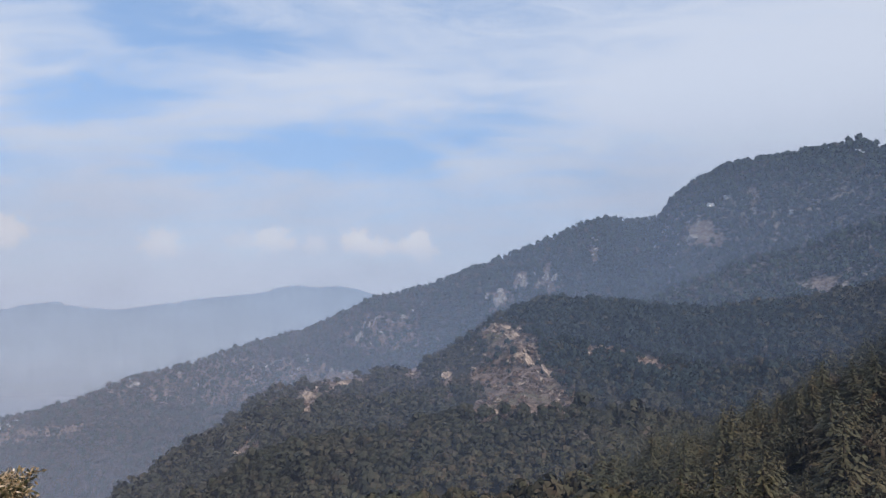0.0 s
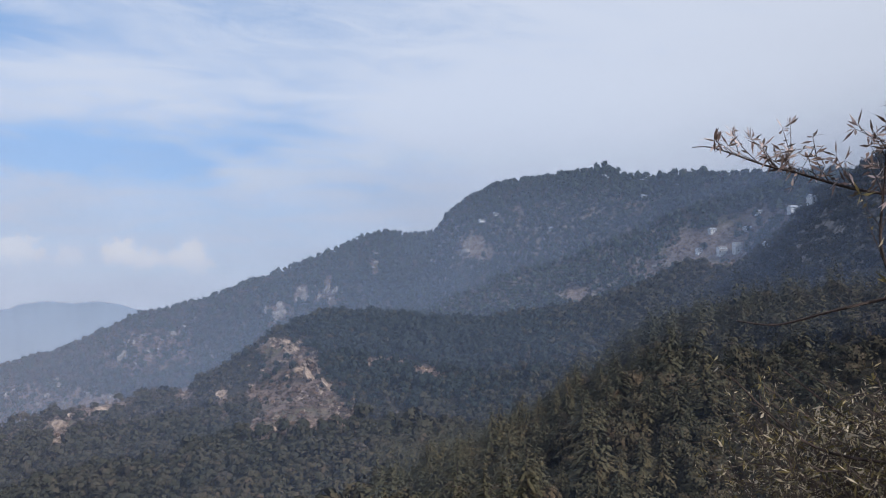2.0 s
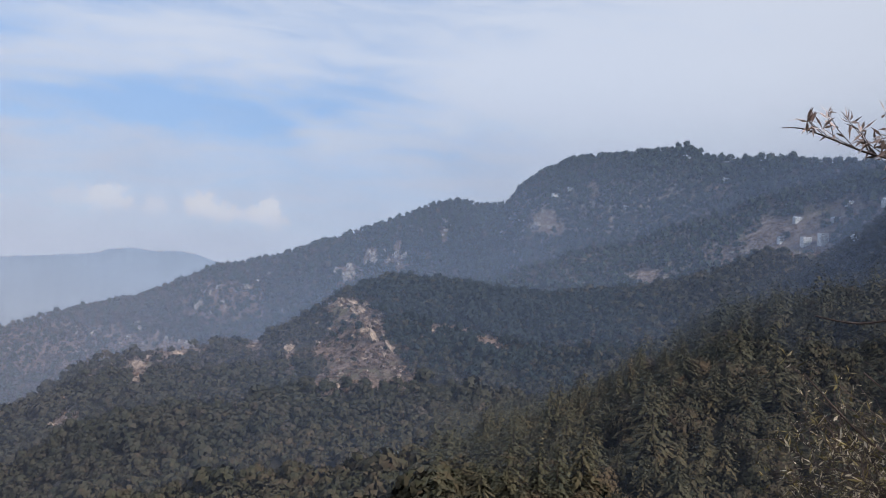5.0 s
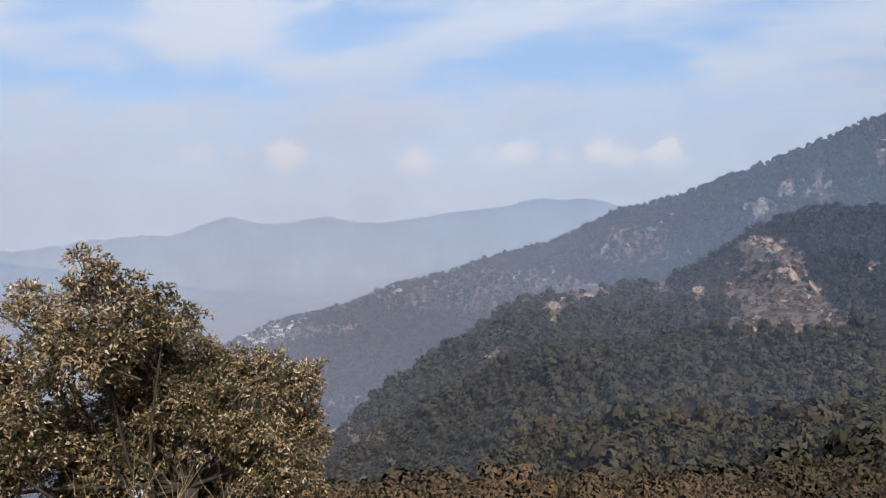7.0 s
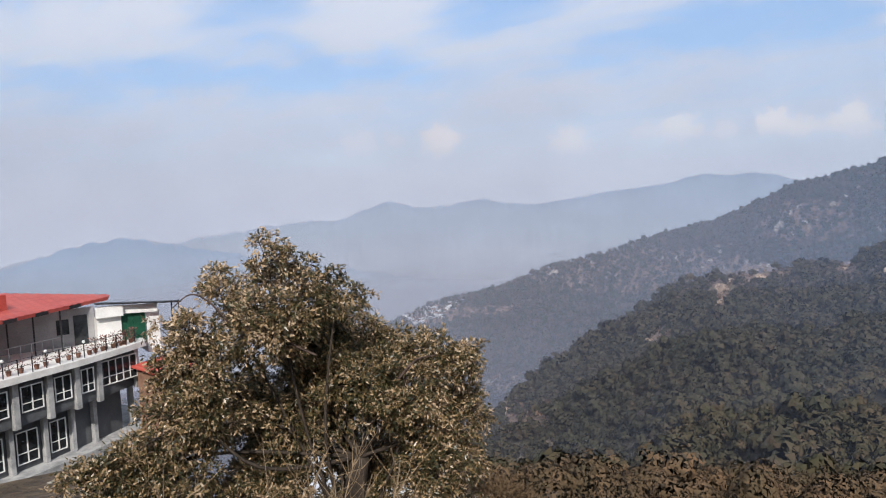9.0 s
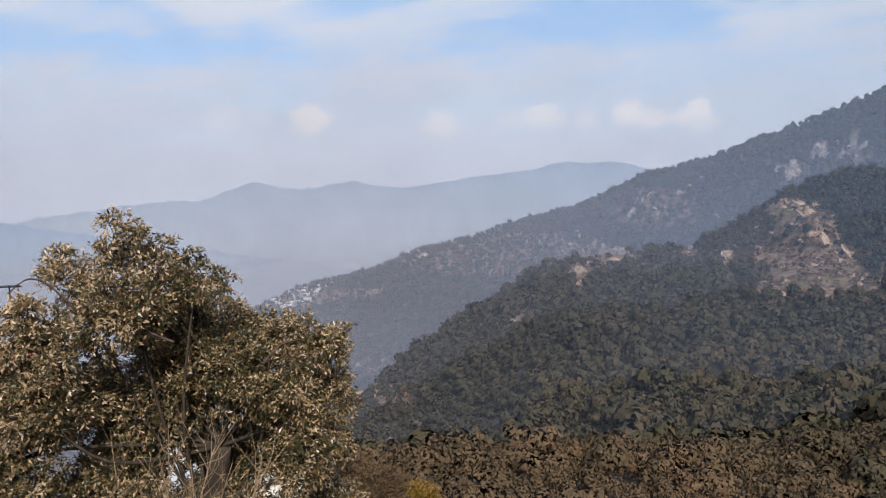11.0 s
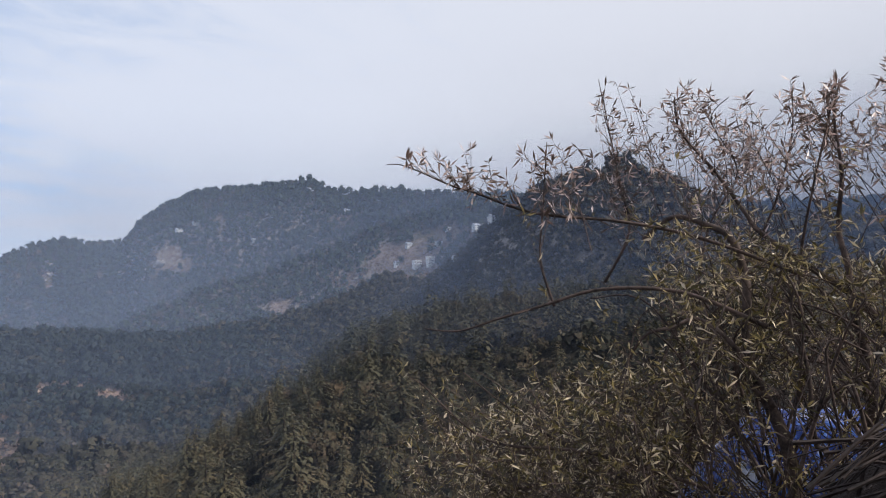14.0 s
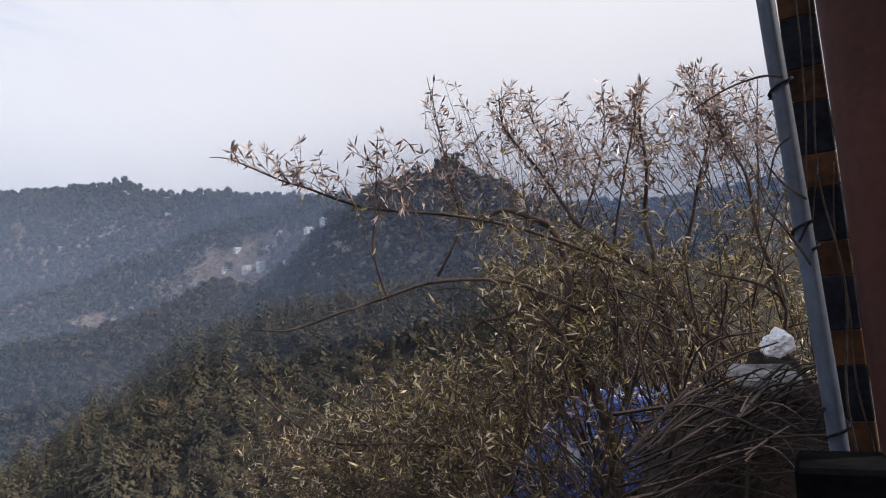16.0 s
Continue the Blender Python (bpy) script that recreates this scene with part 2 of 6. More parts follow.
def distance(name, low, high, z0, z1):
    """Plain far distance, the haze of many miles painted on as glowing colour."""
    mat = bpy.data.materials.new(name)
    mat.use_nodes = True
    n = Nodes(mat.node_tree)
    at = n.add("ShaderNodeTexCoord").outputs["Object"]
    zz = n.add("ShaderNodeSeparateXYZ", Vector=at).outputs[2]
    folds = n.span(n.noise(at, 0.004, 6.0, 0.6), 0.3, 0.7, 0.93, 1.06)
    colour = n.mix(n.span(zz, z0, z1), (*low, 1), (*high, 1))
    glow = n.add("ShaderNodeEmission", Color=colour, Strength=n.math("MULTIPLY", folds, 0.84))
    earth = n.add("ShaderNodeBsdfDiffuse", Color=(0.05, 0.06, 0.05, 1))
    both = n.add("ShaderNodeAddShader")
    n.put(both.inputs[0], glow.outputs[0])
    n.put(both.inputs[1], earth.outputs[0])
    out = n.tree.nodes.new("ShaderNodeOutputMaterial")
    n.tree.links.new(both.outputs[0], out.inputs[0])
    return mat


M_DISTANCE = distance("haze_glow_range", (0.45, 0.485, 0.60), (0.36, 0.435, 0.605), -500.0, 40.0)
M_DISTANCE_NEAR = distance("haze_glow_shoulder", (0.40, 0.46, 0.59), (0.31, 0.41, 0.61), -600.0, -150.0)
M_ROCK = two_tone("rock_face", (0.14, 0.10, 0.082), (0.52, 0.40, 0.30), 0.12, 1.6, 0.92, depth=0.5)
M_CLIFF = two_tone("pale_cliff", (0.16, 0.14, 0.125), (0.44, 0.395, 0.35), 0.1, 1.2, 0.92, depth=0.5)
M_FARWOOD = leafy("far_woods", [(0.016, 0.028, 0.019), (0.027, 0.040, 0.024), (0.042, 0.050, 0.032)], 0.09, 0.3, island=0.12, soft=0.92)
M_WOOD = leafy("hill_woods", [(0.020, 0.023, 0.014), (0.034, 0.034, 0.020), (0.051, 0.044, 0.027), (0.070, 0.048, 0.031)], 0.16, 0.7, island=0.13, soft=0.85)
# hill woods again, with the hollow's shade put into the colour
M_SHADED_WOOD = leafy("shaded_woods", [(0.010, 0.016, 0.014), (0.016, 0.025, 0.022), (0.026, 0.031, 0.027)], 0.16, 0.7, island=0.13, soft=0.85)
M_PINE = leafy("pine_needles", [(0.030, 0.034, 0.024), (0.062, 0.057, 0.031), (0.119, 0.084, 0.040)], 0.10, 0.9, island=0.12, soft=0.7)
M_BARK = two_tone("bark", (0.025, 0.02, 0.016), (0.075, 0.058, 0.046), 6, 40, 0.95, depth=0.01)


M_SLOPE = leafy("slope_woods", [(0.026, 0.029, 0.016), (0.046, 0.043, 0.023), (0.067, 0.051, 0.028), (0.091, 0.058, 0.037)], 0.16, 0.8, island=0.13, soft=0.85)
M_BROWN = leafy("brown_oaks", [(0.039, 0.034, 0.019), (0.064, 0.048, 0.026), (0.093, 0.064, 0.034), (0.113, 0.070, 0.044)], 0.16, 0.8, island=0.13, soft=0.85)
M_GREYWOOD = leafy("bare_trees", [(0.040, 0.034, 0.028), (0.066, 0.055, 0.043), (0.098, 0.077, 0.061)], 0.12, 0.5, soft=0.5)
M_SHRUB = leafy("slope_shrubs", [(0.059, 0.046, 0.024), (0.102, 0.068, 0.037), (0.151, 0.091, 0.051)], 0.3, 2.0, island=0.13, soft=0.85)
M_SCRUB = leafy("dry_scrub", [(0.065, 0.048, 0.034), (0.12, 0.078, 0.056), (0.20, 0.128, 0.090)], 0.2, 1.0, soft=0.4)
M_TREELEAF = leafy("tree_leaves", [(0.032, 0.035, 0.017), (0.096, 0.084, 0.038), (0.239, 0.156, 0.072), (0.502, 0.374, 0.249)], 2.0, 9.0, 0.32, 0.5, 0.15, 0.22, 0.38)
M_GOLD = leafy("golden_leaves", [(0.12, 0.08, 0.015), (0.22, 0.13, 0.025), (0.32, 0.2, 0.04)], 1.5, 9.0, 0.5, 0.4, 0.25)
M_WILLOW = leafy("narrow_leaves", [(0.072, 0.060, 0.022), (0.191, 0.148, 0.054), (0.339, 0.265, 0.110), (0.636, 0.530, 0.380)], 1.6, 14.0, 0.36, 0.6, 0.3)
# same leaves at the bush's top, the bright backlight put into paler pinkish tones
M_WILLOW_BACKLIT = leafy("backlit_leaves", [(0.105, 0.074, 0.057), (0.220, 0.154, 0.127), (0.396, 0.286, 0.249), (0.726, 0.594, 0.551)], 1.6, 14.0, 0.36, 0.6, 0.3)
M_TWIG = two_tone("twig_bark", (0.018, 0.013, 0.011), (0.115, 0.080, 0.066), 9, 70, 0.85, depth=0.002)
M_DRYTWIG = two_tone("tan_twigs", (0.17, 0.12, 0.07), (0.34, 0.25, 0.16), 8, 60, 0.85, depth=0.001)
# cut branches of the brush pile, darkened to paint the deep shade there
M_SHADED_TWIG = two_tone("shaded_branches", (0.012, 0.009, 0.008), (0.050, 0.035, 0.031), 8, 60, 0.85, depth=0.001)
M_WHITE = two_tone("white_paint", (0.68, 0.68, 0.67), (0.82, 0.82, 0.81), 0.8, 9, 0.7, depth=0.002)
M_TINT = two_tone("grey_white_paint", (0.40, 0.41, 0.42), (0.6, 0.6, 0.6), 0.4, 5, 0.8)
M_BRICKISH = two_tone("brown_wall", (0.16, 0.085, 0.06), (0.27, 0.16, 0.11), 0.8, 8, 0.85)
M_TIN = two_tone("tin_roof", (0.42, 0.44, 0.47), (0.64, 0.66, 0.68), 0.5, 6, 0.5, 0.2)
M_REDTIN = two_tone("red_tin", (0.36, 0.055, 0.045), (0.48, 0.10, 0.075), 0.6, 9, 0.6, depth=0.003)
M_DARKGLASS = two_tone("window_glass", (0.012, 0.015, 0.018), (0.03, 0.035, 0.04), 1.5, 8, 0.12, spec=0.6, depth=0.0)
M_CONCRETE = two_tone("white_slab", (0.60, 0.59, 0.57), (0.78, 0.77, 0.75), 0.9, 12, 0.8)
M_GREYWALL = two_tone("grey_wall", (0.075, 0.080, 0.088), (0.115, 0.12, 0.13), 0.7, 10, 0.85)
M_GREYLIGHT = two_tone("light_grey_wall", (0.25, 0.25, 0.26), (0.36, 0.36, 0.37), 0.7, 10, 0.8)
M_PALEWALL = two_tone("stained_concrete", (0.23, 0.235, 0.24), (0.46, 0.46, 0.46), 1.1, 14, 0.9)
M_GREEN = two_tone("green_sheet", (0.008, 0.06, 0.035), (0.014, 0.095, 0.055), 1.2, 10, 0.6)
M_DARKMETAL = two_tone("dark_metal", (0.02, 0.02, 0.024), (0.05, 0.05, 0.055), 4, 30, 0.5, 0.4)
M_TERRACOTTA = two_tone("clay", (0.14, 0.07, 0.05), (0.25, 0.13, 0.09), 4, 30, 0.9)
M_FLOWER = leafy("dry_flowers", [(0.06, 0.05, 0.03), (0.16, 0.08, 0.07), (0.28, 0.14, 0.12)], 2.0, 10.0, 0.8, 0.5)
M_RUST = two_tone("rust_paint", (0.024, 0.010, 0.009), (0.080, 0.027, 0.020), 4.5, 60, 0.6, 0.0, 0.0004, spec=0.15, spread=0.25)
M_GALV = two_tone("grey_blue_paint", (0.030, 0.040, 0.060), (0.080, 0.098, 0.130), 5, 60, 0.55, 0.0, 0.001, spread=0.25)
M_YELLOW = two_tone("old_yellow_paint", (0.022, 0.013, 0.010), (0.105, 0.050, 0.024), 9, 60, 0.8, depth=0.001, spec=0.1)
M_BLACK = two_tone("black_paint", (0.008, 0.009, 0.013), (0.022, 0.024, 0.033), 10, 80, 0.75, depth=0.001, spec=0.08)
M_DARKBLOCK = two_tone("dark_shaded_block", (0.002, 0.002, 0.003), (0.008, 0.008, 0.008), 9, 60, 1.0, depth=0.003, spec=0.02)
M_OLDWALL = two_tone("peeling_wall", (0.30, 0.30, 0.30), (0.78, 0.78, 0.78), 2.6, 9, 0.9, depth=0.01, spread=0.1)
# dark earth and litter, with the roadside corner's shade added to the colour
M_SHADED_EARTH = two_tone("shaded_litter", (0.010, 0.007, 0.006), (0.040, 0.028, 0.022), 7, 45, 0.95, depth=0.02)
M_SLAB = two_tone("grey_stone", (0.06, 0.055, 0.05), (0.34, 0.33, 0.32), 9, 60, 0.9, depth=0.004)
M_BAG = two_tone("white_plastic", (0.62, 0.60, 0.62), (0.86, 0.85, 0.86), 14, 60, 0.35, depth=0.004)


def tarp_build(n, at):
    wave = n.noise(at, 5.0, 5.0, 0.6)
    crease = n.noise(at, 22.0, 5.0, 0.65, 0.6)
    colour = n.mix(n.span(crease, 0.48, 0.66), (0.02, 0.05, 0.24, 1), (0.10, 0.22, 0.62, 1))
    return n.mix(n.span(wave, 0.56, 0.66), colour, (0.55, 0.58, 0.68, 1)), crease, 0.02


M_TARP = material("blue_plastic", tarp_build, 0.4)


# ---------------------------------------------------------------- mesh helpers
def link_mesh(name, verts, faces, mat, parent=None, smooth=False, label=""):
    me = bpy.data.meshes.new(name)
    me.from_pydata([tuple(v) for v in verts], [], faces)
    if mat:
        me.materials.append(mat)
    if smooth:
        me.polygons.foreach_set("use_smooth", [True] * len(me.polygons))
    me.update()
    ob = new(name, me)
    if parent:
        ob.parent = parent
    if label:
        tagged(ob, label)
    return ob


def tri_mesh(name, verts, mat, corners=3, swell=None):
    """A mesh of loose faces of 3 or 4 corners from an (n * corners, 3) array; swell: which way the foliage bulges there."""
    verts = np.asarray(verts, dtype=np.float32).reshape(-1, 3)
    count = len(verts) // corners
    me = bpy.data.meshes.new(name)
    me.vertices.add(len(verts))
    me.vertices.foreach_set("co", verts.ravel())
    me.loops.add(len(verts))
    me.loops.foreach_set("vertex_index", np.arange(len(verts), dtype=np.int32))
    me.polygons.add(count)
    me.polygons.foreach_set("loop_start", np.arange(0, len(verts), corners, dtype=np.int32))
    me.update(calc_edges=True)
    me.materials.append(mat)
    if swell is not None:
        me.attributes.new("swell", "FLOAT_VECTOR", "POINT").data.foreach_set("vector", np.asarray(swell, dtype=np.float32).ravel())
    return me


def part(name, bm, mat, parent, label=""):
    me = bpy.data.meshes.new(name)
    bm.normal_update()
    bm.to_mesh(me)
    bm.free()
    me.materials.append(mat)
    ob = new(name, me)
    ob.parent = parent
    if label:
        tagged(ob, label)
    return ob


def empty(name, label, category, m=None, group="", kind=""):
    ob = new(name)
    ob.empty_display_size = 0.2
    if m is not None:
        ob.matrix_world = m
    return tagged(ob, label, category, group, kind)


# ---------------------------------------------------------------- the land
# Crest lines by bearing from the road: bearing, height angle, distance.
NEAR_CREST = [(-100, -18, 200), (-45, -24, 210), (-12, -23, 220), (3, -20.5, 230), (14, -15.6, 270), (17.5, -14, 290), (22, -11.9, 310),
              (25.3, -9.6, 330), (29.3, -6.2, 350), (33, -3.5, 370), (36.5, -1.8, 390), (41, -0.6, 410), (46, 0.2, 420), (60, 1.2, 400), (95, 2.5, 330)]
SPUR_CREST = [(-100, -26, 560), (-40, -26, 540), (-34, -24, 550), (-32.4, -22.7, 560), (-30, -19.3, 575), (-26, -15.9, 620), (-21, -12.4, 680),
              (-17, -10.2, 720), (-14, -8.0, 760), (-10, -7.1, 800), (-6, -6.7, 840), (-2, -6.2, 860), (0.3, -5.0, 870), (3.5, -3.3, 885),
              (6, -1.3, 930), (8, -0.6, 960), (13, -0.9, 990), (20, -1.6, 1000), (27, -0.6, 1040), (30.6, 0.1, 1040), (34, 1.4, 1020), (37, 2.7, 990),
              (40.7, 2.8, 940), (43.2, 4.5, 840), (45.8, 7.0, 760), (48.5, 8.6, 720), (51.4, 9.9, 700), (56, 10.4, 690), (59, 9.0, 690), (61.5, 7.6, 690), (64, 6.4, 700), (68, 5.4, 700), (75, 4.6, 680), (95, 4.2, 600)]
MAIN_CREST = [(-100, -16, 2600), (-60, -14.5, 2600), (-45, -13.5, 2500), (-38, -11.0, 2500), (-34.7, -9.4, 2500), (-32.9, -8.8, 2480), (-28, -7.9, 2450), (-23.5, -6.2, 2350),
              (-20, -5.5, 2250), (-17, -4.6, 2200), (-10.7, -2.9, 2100), (-5.5, -0.5, 2050), (-1, 0.5, 2000), (2.8, 2.0, 1960), (5.3, 2.9, 1930), (8, 4.0, 1900),
              (12.4, 5.85, 1850), (16.8, 5.5, 1800), (18.2, 7.4, 1790), (20.1, 8.8, 1780), (22.4, 9.7, 1760), (26.3, 10.05, 1720), (30.8, 10.55, 1680), (33.1, 9.5, 1650),
              (37, 9.6, 1600), (45, 8.9, 1500), (52, 8.2, 1400), (60, 7.2, 1350), (66, 6.6, 1300), (72, 6.2, 1250), (80, 6.6, 1200), (95, 6, 1150)]


def crest(table, az):
    t = np.array(table, dtype=float)
    el = np.interp(az, t[:, 0], t[:, 1])
    r = np.interp(az, t[:, 0], t[:, 2])
    return r, r * np.tan(np.radians(el))


def land_nodes(az):
    """Distances and heights (from the eye) of the bends in the ground along each bearing."""
    az = np.asarray(az, dtype=float)
    one = np.ones_like(az)
    rn, zn = crest(NEAR_CREST, az)
    rs, zs = crest(SPUR_CREST, az)
    rm, zm = crest(MAIN_CREST, az)
    zm = zm - np.interp(az, [10, 25, 36], [0.0022, 0.0038, 0.0015]) * rm
    west = np.clip((-az - 48) / 10, 0, 1)          # the terrace on which the hotel stands
    east = np.clip((az - 62) / 14, 0, 1)           # the bank beside the road
    r = [0 * one, 1.0 * one, 3 * one, 7 * one, 14 * one, 45 * one, 0.40 * rn]
    z = [-1.6 * one, -1.6 * one, -2.3 + 0.7 * east, -5.2 + 2.6 * east, -9.2 + 3.6 * east + 1.4 * west, -26 + 11.2 * west + 12 * east, -0.47 * 0.40 * rn * (1 - east) - 20 * east]
    r += [rn, rn + 0.22 * (rs - rn)]
    z += [zn, np.minimum(zn, zs) - np.interp(az, [-30, 0, 10, 30, 50], [6, 8, 16, 40, 25])]
    r += [rs, rs + np.interp(az, [-35, 0, 20, 50], [0.5, 0.42, 0.32, 0.3]) * (rm - rs)]
    z += [zs, np.minimum(zs, zm) - np.interp(az, [-35, 0, 20, 50], [200, 150, 90, 60])]
    r += [rm, rm + 600, 3700 * one, 4950 * one]
    z += [zm, np.minimum(zm - 330, -450), -760 * one, -780 * one]
    return np.stack(r, -1), np.stack(z, -1)


KNOLL_AZ, KNOLL_R, KNOLL_EL = 4.6, 805.0, -2.3


def land(az, r, rough=True):
    """Height of the ground (world) at bearing az (degrees) and distance r."""
    az, r = np.atleast_1d(np.asarray(az, float)), np.atleast_1d(np.asarray(r, float))
    rr, zz = land_nodes(az)
    k = np.clip((rr[:, 1:-1] <= r[:, None]).sum(1), 0, rr.shape[1] - 2)
    i = np.arange(len(az))
    r0, r1, z0, z1 = rr[i, k], rr[i, k + 1], zz[i, k], zz[i, k + 1]
    t = np.clip((r - r0) / (r1 - r0), 0, 1)
    z = z0 + (z1 - z0) * (0.6 * t + 0.4 * t * t * (3 - 2 * t))
    a = np.radians(az)
    x, y = r * np.sin(a), r * np.cos(a)
    # rocky knoll on the spur
    ka = radians(KNOLL_AZ)
    kx, ky, kz = KNOLL_R * sin(ka), KNOLL_R * cos(ka), KNOLL_R * tan(radians(KNOLL_EL))
    dx, dy = x - kx, y - ky
    side = np.hypot(np.where(dx > 0, dx * 1.12, dx * 0.68), dy * 0.62)
    z = np.maximum(z, kz - np.maximum(side - 4, 0))
    # hill at the back of the road
    back = np.clip((np.abs(az) - 105) / 30, 0, 1)
    z = z * (1 - back) + back * np.where(r < 5, -1.6, np.minimum(-1.6 + 0.55 * (r - 5), 260))
    if rough:
        amp = np.clip(r / 45, 0, 16) * np.sin(np.pi * np.clip(t, 0.02, 0.98)) * np.clip((r - 3) / 20, 0, 1)
        wob = np.array([noise.fractal((px / 150, py / 150, 0.3), 0.8, 2.1, 5) for px, py in zip(x, y)])
        z = z + amp * wob
    return z + EYE


def at_ground(az, r):
    """World point on the ground."""
    return Vector((r * sin(radians(az)), r * cos(radians(az)), float(land(az, r)[0])))


def build_ground():
    az = np.concatenate([np.arange(-180, -70, 3.0), np.arange(-70, 95, 0.33), np.arange(95, 180, 3.0)])
    rr, _ = land_nodes(az)
    steps = [2, 3, 4, 5, 8, 12, 10, 6, 16, 6, 16, 5, 3, 3]
    cols = []
    for s, n in enumerate(steps):
        t = np.arange(n) / n
        cols.append(rr[:, s:s + 1] * (1 - t) + rr[:, s + 1:s + 2] * t)
    R = np.concatenate(cols + [rr[:, -1:]], 1)
    A = np.repeat(az[:, None], R.shape[1], 1)
    Z = land(A.ravel(), R.ravel()).reshape(R.shape)
    X, Y = R * np.sin(np.radians(A)), R * np.cos(np.radians(A))
    verts = np.stack([X, Y, Z], -1).reshape(-1, 3)
    m, faces = R.shape[1], []
    for i in range(len(az)):
        j = (i + 1) % len(az)
        for k in range(m - 1):
            faces.append((i * m + k, i * m + k + 1, j * m + k + 1, j * m + k) if k else (i * m, i * m + 1, j * m + 1))
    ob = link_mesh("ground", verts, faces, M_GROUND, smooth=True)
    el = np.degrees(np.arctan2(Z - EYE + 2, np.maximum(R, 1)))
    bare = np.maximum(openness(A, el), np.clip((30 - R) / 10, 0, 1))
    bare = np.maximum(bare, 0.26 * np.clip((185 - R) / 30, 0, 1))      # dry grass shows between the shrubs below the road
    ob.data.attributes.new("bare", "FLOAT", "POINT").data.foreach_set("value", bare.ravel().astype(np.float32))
    return tagged(ob, "brown hill ground of earth, dry grass and rock under the woods", "ground", kind="structure")


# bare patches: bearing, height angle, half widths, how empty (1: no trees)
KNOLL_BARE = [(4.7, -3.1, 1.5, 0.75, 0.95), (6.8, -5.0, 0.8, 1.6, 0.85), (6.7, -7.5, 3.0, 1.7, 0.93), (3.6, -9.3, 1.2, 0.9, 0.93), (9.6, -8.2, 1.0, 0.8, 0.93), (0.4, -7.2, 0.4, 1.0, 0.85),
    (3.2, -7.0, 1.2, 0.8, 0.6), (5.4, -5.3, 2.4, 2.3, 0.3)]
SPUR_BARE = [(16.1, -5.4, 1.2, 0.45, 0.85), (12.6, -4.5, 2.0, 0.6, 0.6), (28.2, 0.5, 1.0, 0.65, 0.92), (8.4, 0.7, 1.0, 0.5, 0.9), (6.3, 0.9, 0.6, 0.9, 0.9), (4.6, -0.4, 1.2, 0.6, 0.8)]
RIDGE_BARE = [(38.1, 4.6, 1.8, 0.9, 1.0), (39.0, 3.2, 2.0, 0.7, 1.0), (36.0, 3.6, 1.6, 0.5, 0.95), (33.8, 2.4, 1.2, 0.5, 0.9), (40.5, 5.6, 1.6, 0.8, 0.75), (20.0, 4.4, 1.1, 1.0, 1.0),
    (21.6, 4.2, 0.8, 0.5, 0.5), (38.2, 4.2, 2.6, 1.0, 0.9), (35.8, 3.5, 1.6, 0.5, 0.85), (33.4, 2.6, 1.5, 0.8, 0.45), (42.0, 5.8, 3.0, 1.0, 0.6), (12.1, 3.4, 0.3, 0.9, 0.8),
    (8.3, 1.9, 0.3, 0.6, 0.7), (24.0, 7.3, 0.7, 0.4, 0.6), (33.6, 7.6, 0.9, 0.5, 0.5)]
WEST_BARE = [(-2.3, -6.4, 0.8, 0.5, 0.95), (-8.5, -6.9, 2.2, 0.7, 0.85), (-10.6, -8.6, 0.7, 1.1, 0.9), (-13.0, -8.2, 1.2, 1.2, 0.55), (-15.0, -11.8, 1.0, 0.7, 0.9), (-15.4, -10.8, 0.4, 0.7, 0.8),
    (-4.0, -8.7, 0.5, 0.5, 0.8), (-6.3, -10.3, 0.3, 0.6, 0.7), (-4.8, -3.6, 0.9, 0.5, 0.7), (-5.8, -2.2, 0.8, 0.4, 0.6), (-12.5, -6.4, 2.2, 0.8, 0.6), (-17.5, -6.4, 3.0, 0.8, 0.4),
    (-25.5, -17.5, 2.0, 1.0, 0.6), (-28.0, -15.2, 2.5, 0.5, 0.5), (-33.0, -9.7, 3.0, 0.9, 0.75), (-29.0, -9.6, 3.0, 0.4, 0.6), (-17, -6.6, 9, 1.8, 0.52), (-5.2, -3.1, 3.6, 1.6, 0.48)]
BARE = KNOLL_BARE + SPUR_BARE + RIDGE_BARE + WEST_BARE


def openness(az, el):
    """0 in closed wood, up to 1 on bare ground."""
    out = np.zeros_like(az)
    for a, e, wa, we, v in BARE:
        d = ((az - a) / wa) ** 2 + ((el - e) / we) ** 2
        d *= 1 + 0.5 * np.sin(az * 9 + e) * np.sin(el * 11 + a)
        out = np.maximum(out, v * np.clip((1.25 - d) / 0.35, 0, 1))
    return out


build_ground()


SHADE_AZ, SHADE_R = np.arange(-70.0, 96.0, 1.0), np.linspace(30, 3000, 240)
_a, _r = np.meshgrid(SHADE_AZ, SHADE_R, indexing="ij")
SHADE = np.maximum.accumulate(np.degrees(np.arctan2(land(_a.ravel(), _r.ravel(), False).reshape(_a.shape) - EYE, _r)), axis=1)


def seen_above(az, r):
    """Height angle of the nearer ground along a bearing."""
    i = np.clip(np.round(az - SHADE_AZ[0]).astype(int), 0, len(SHADE_AZ) - 1)
    k = np.clip(((r - 25 - 30) / (SHADE_R[1] - SHADE_R[0])).astype(int), 0, len(SHADE_R) - 1)
    return SHADE[i, k]


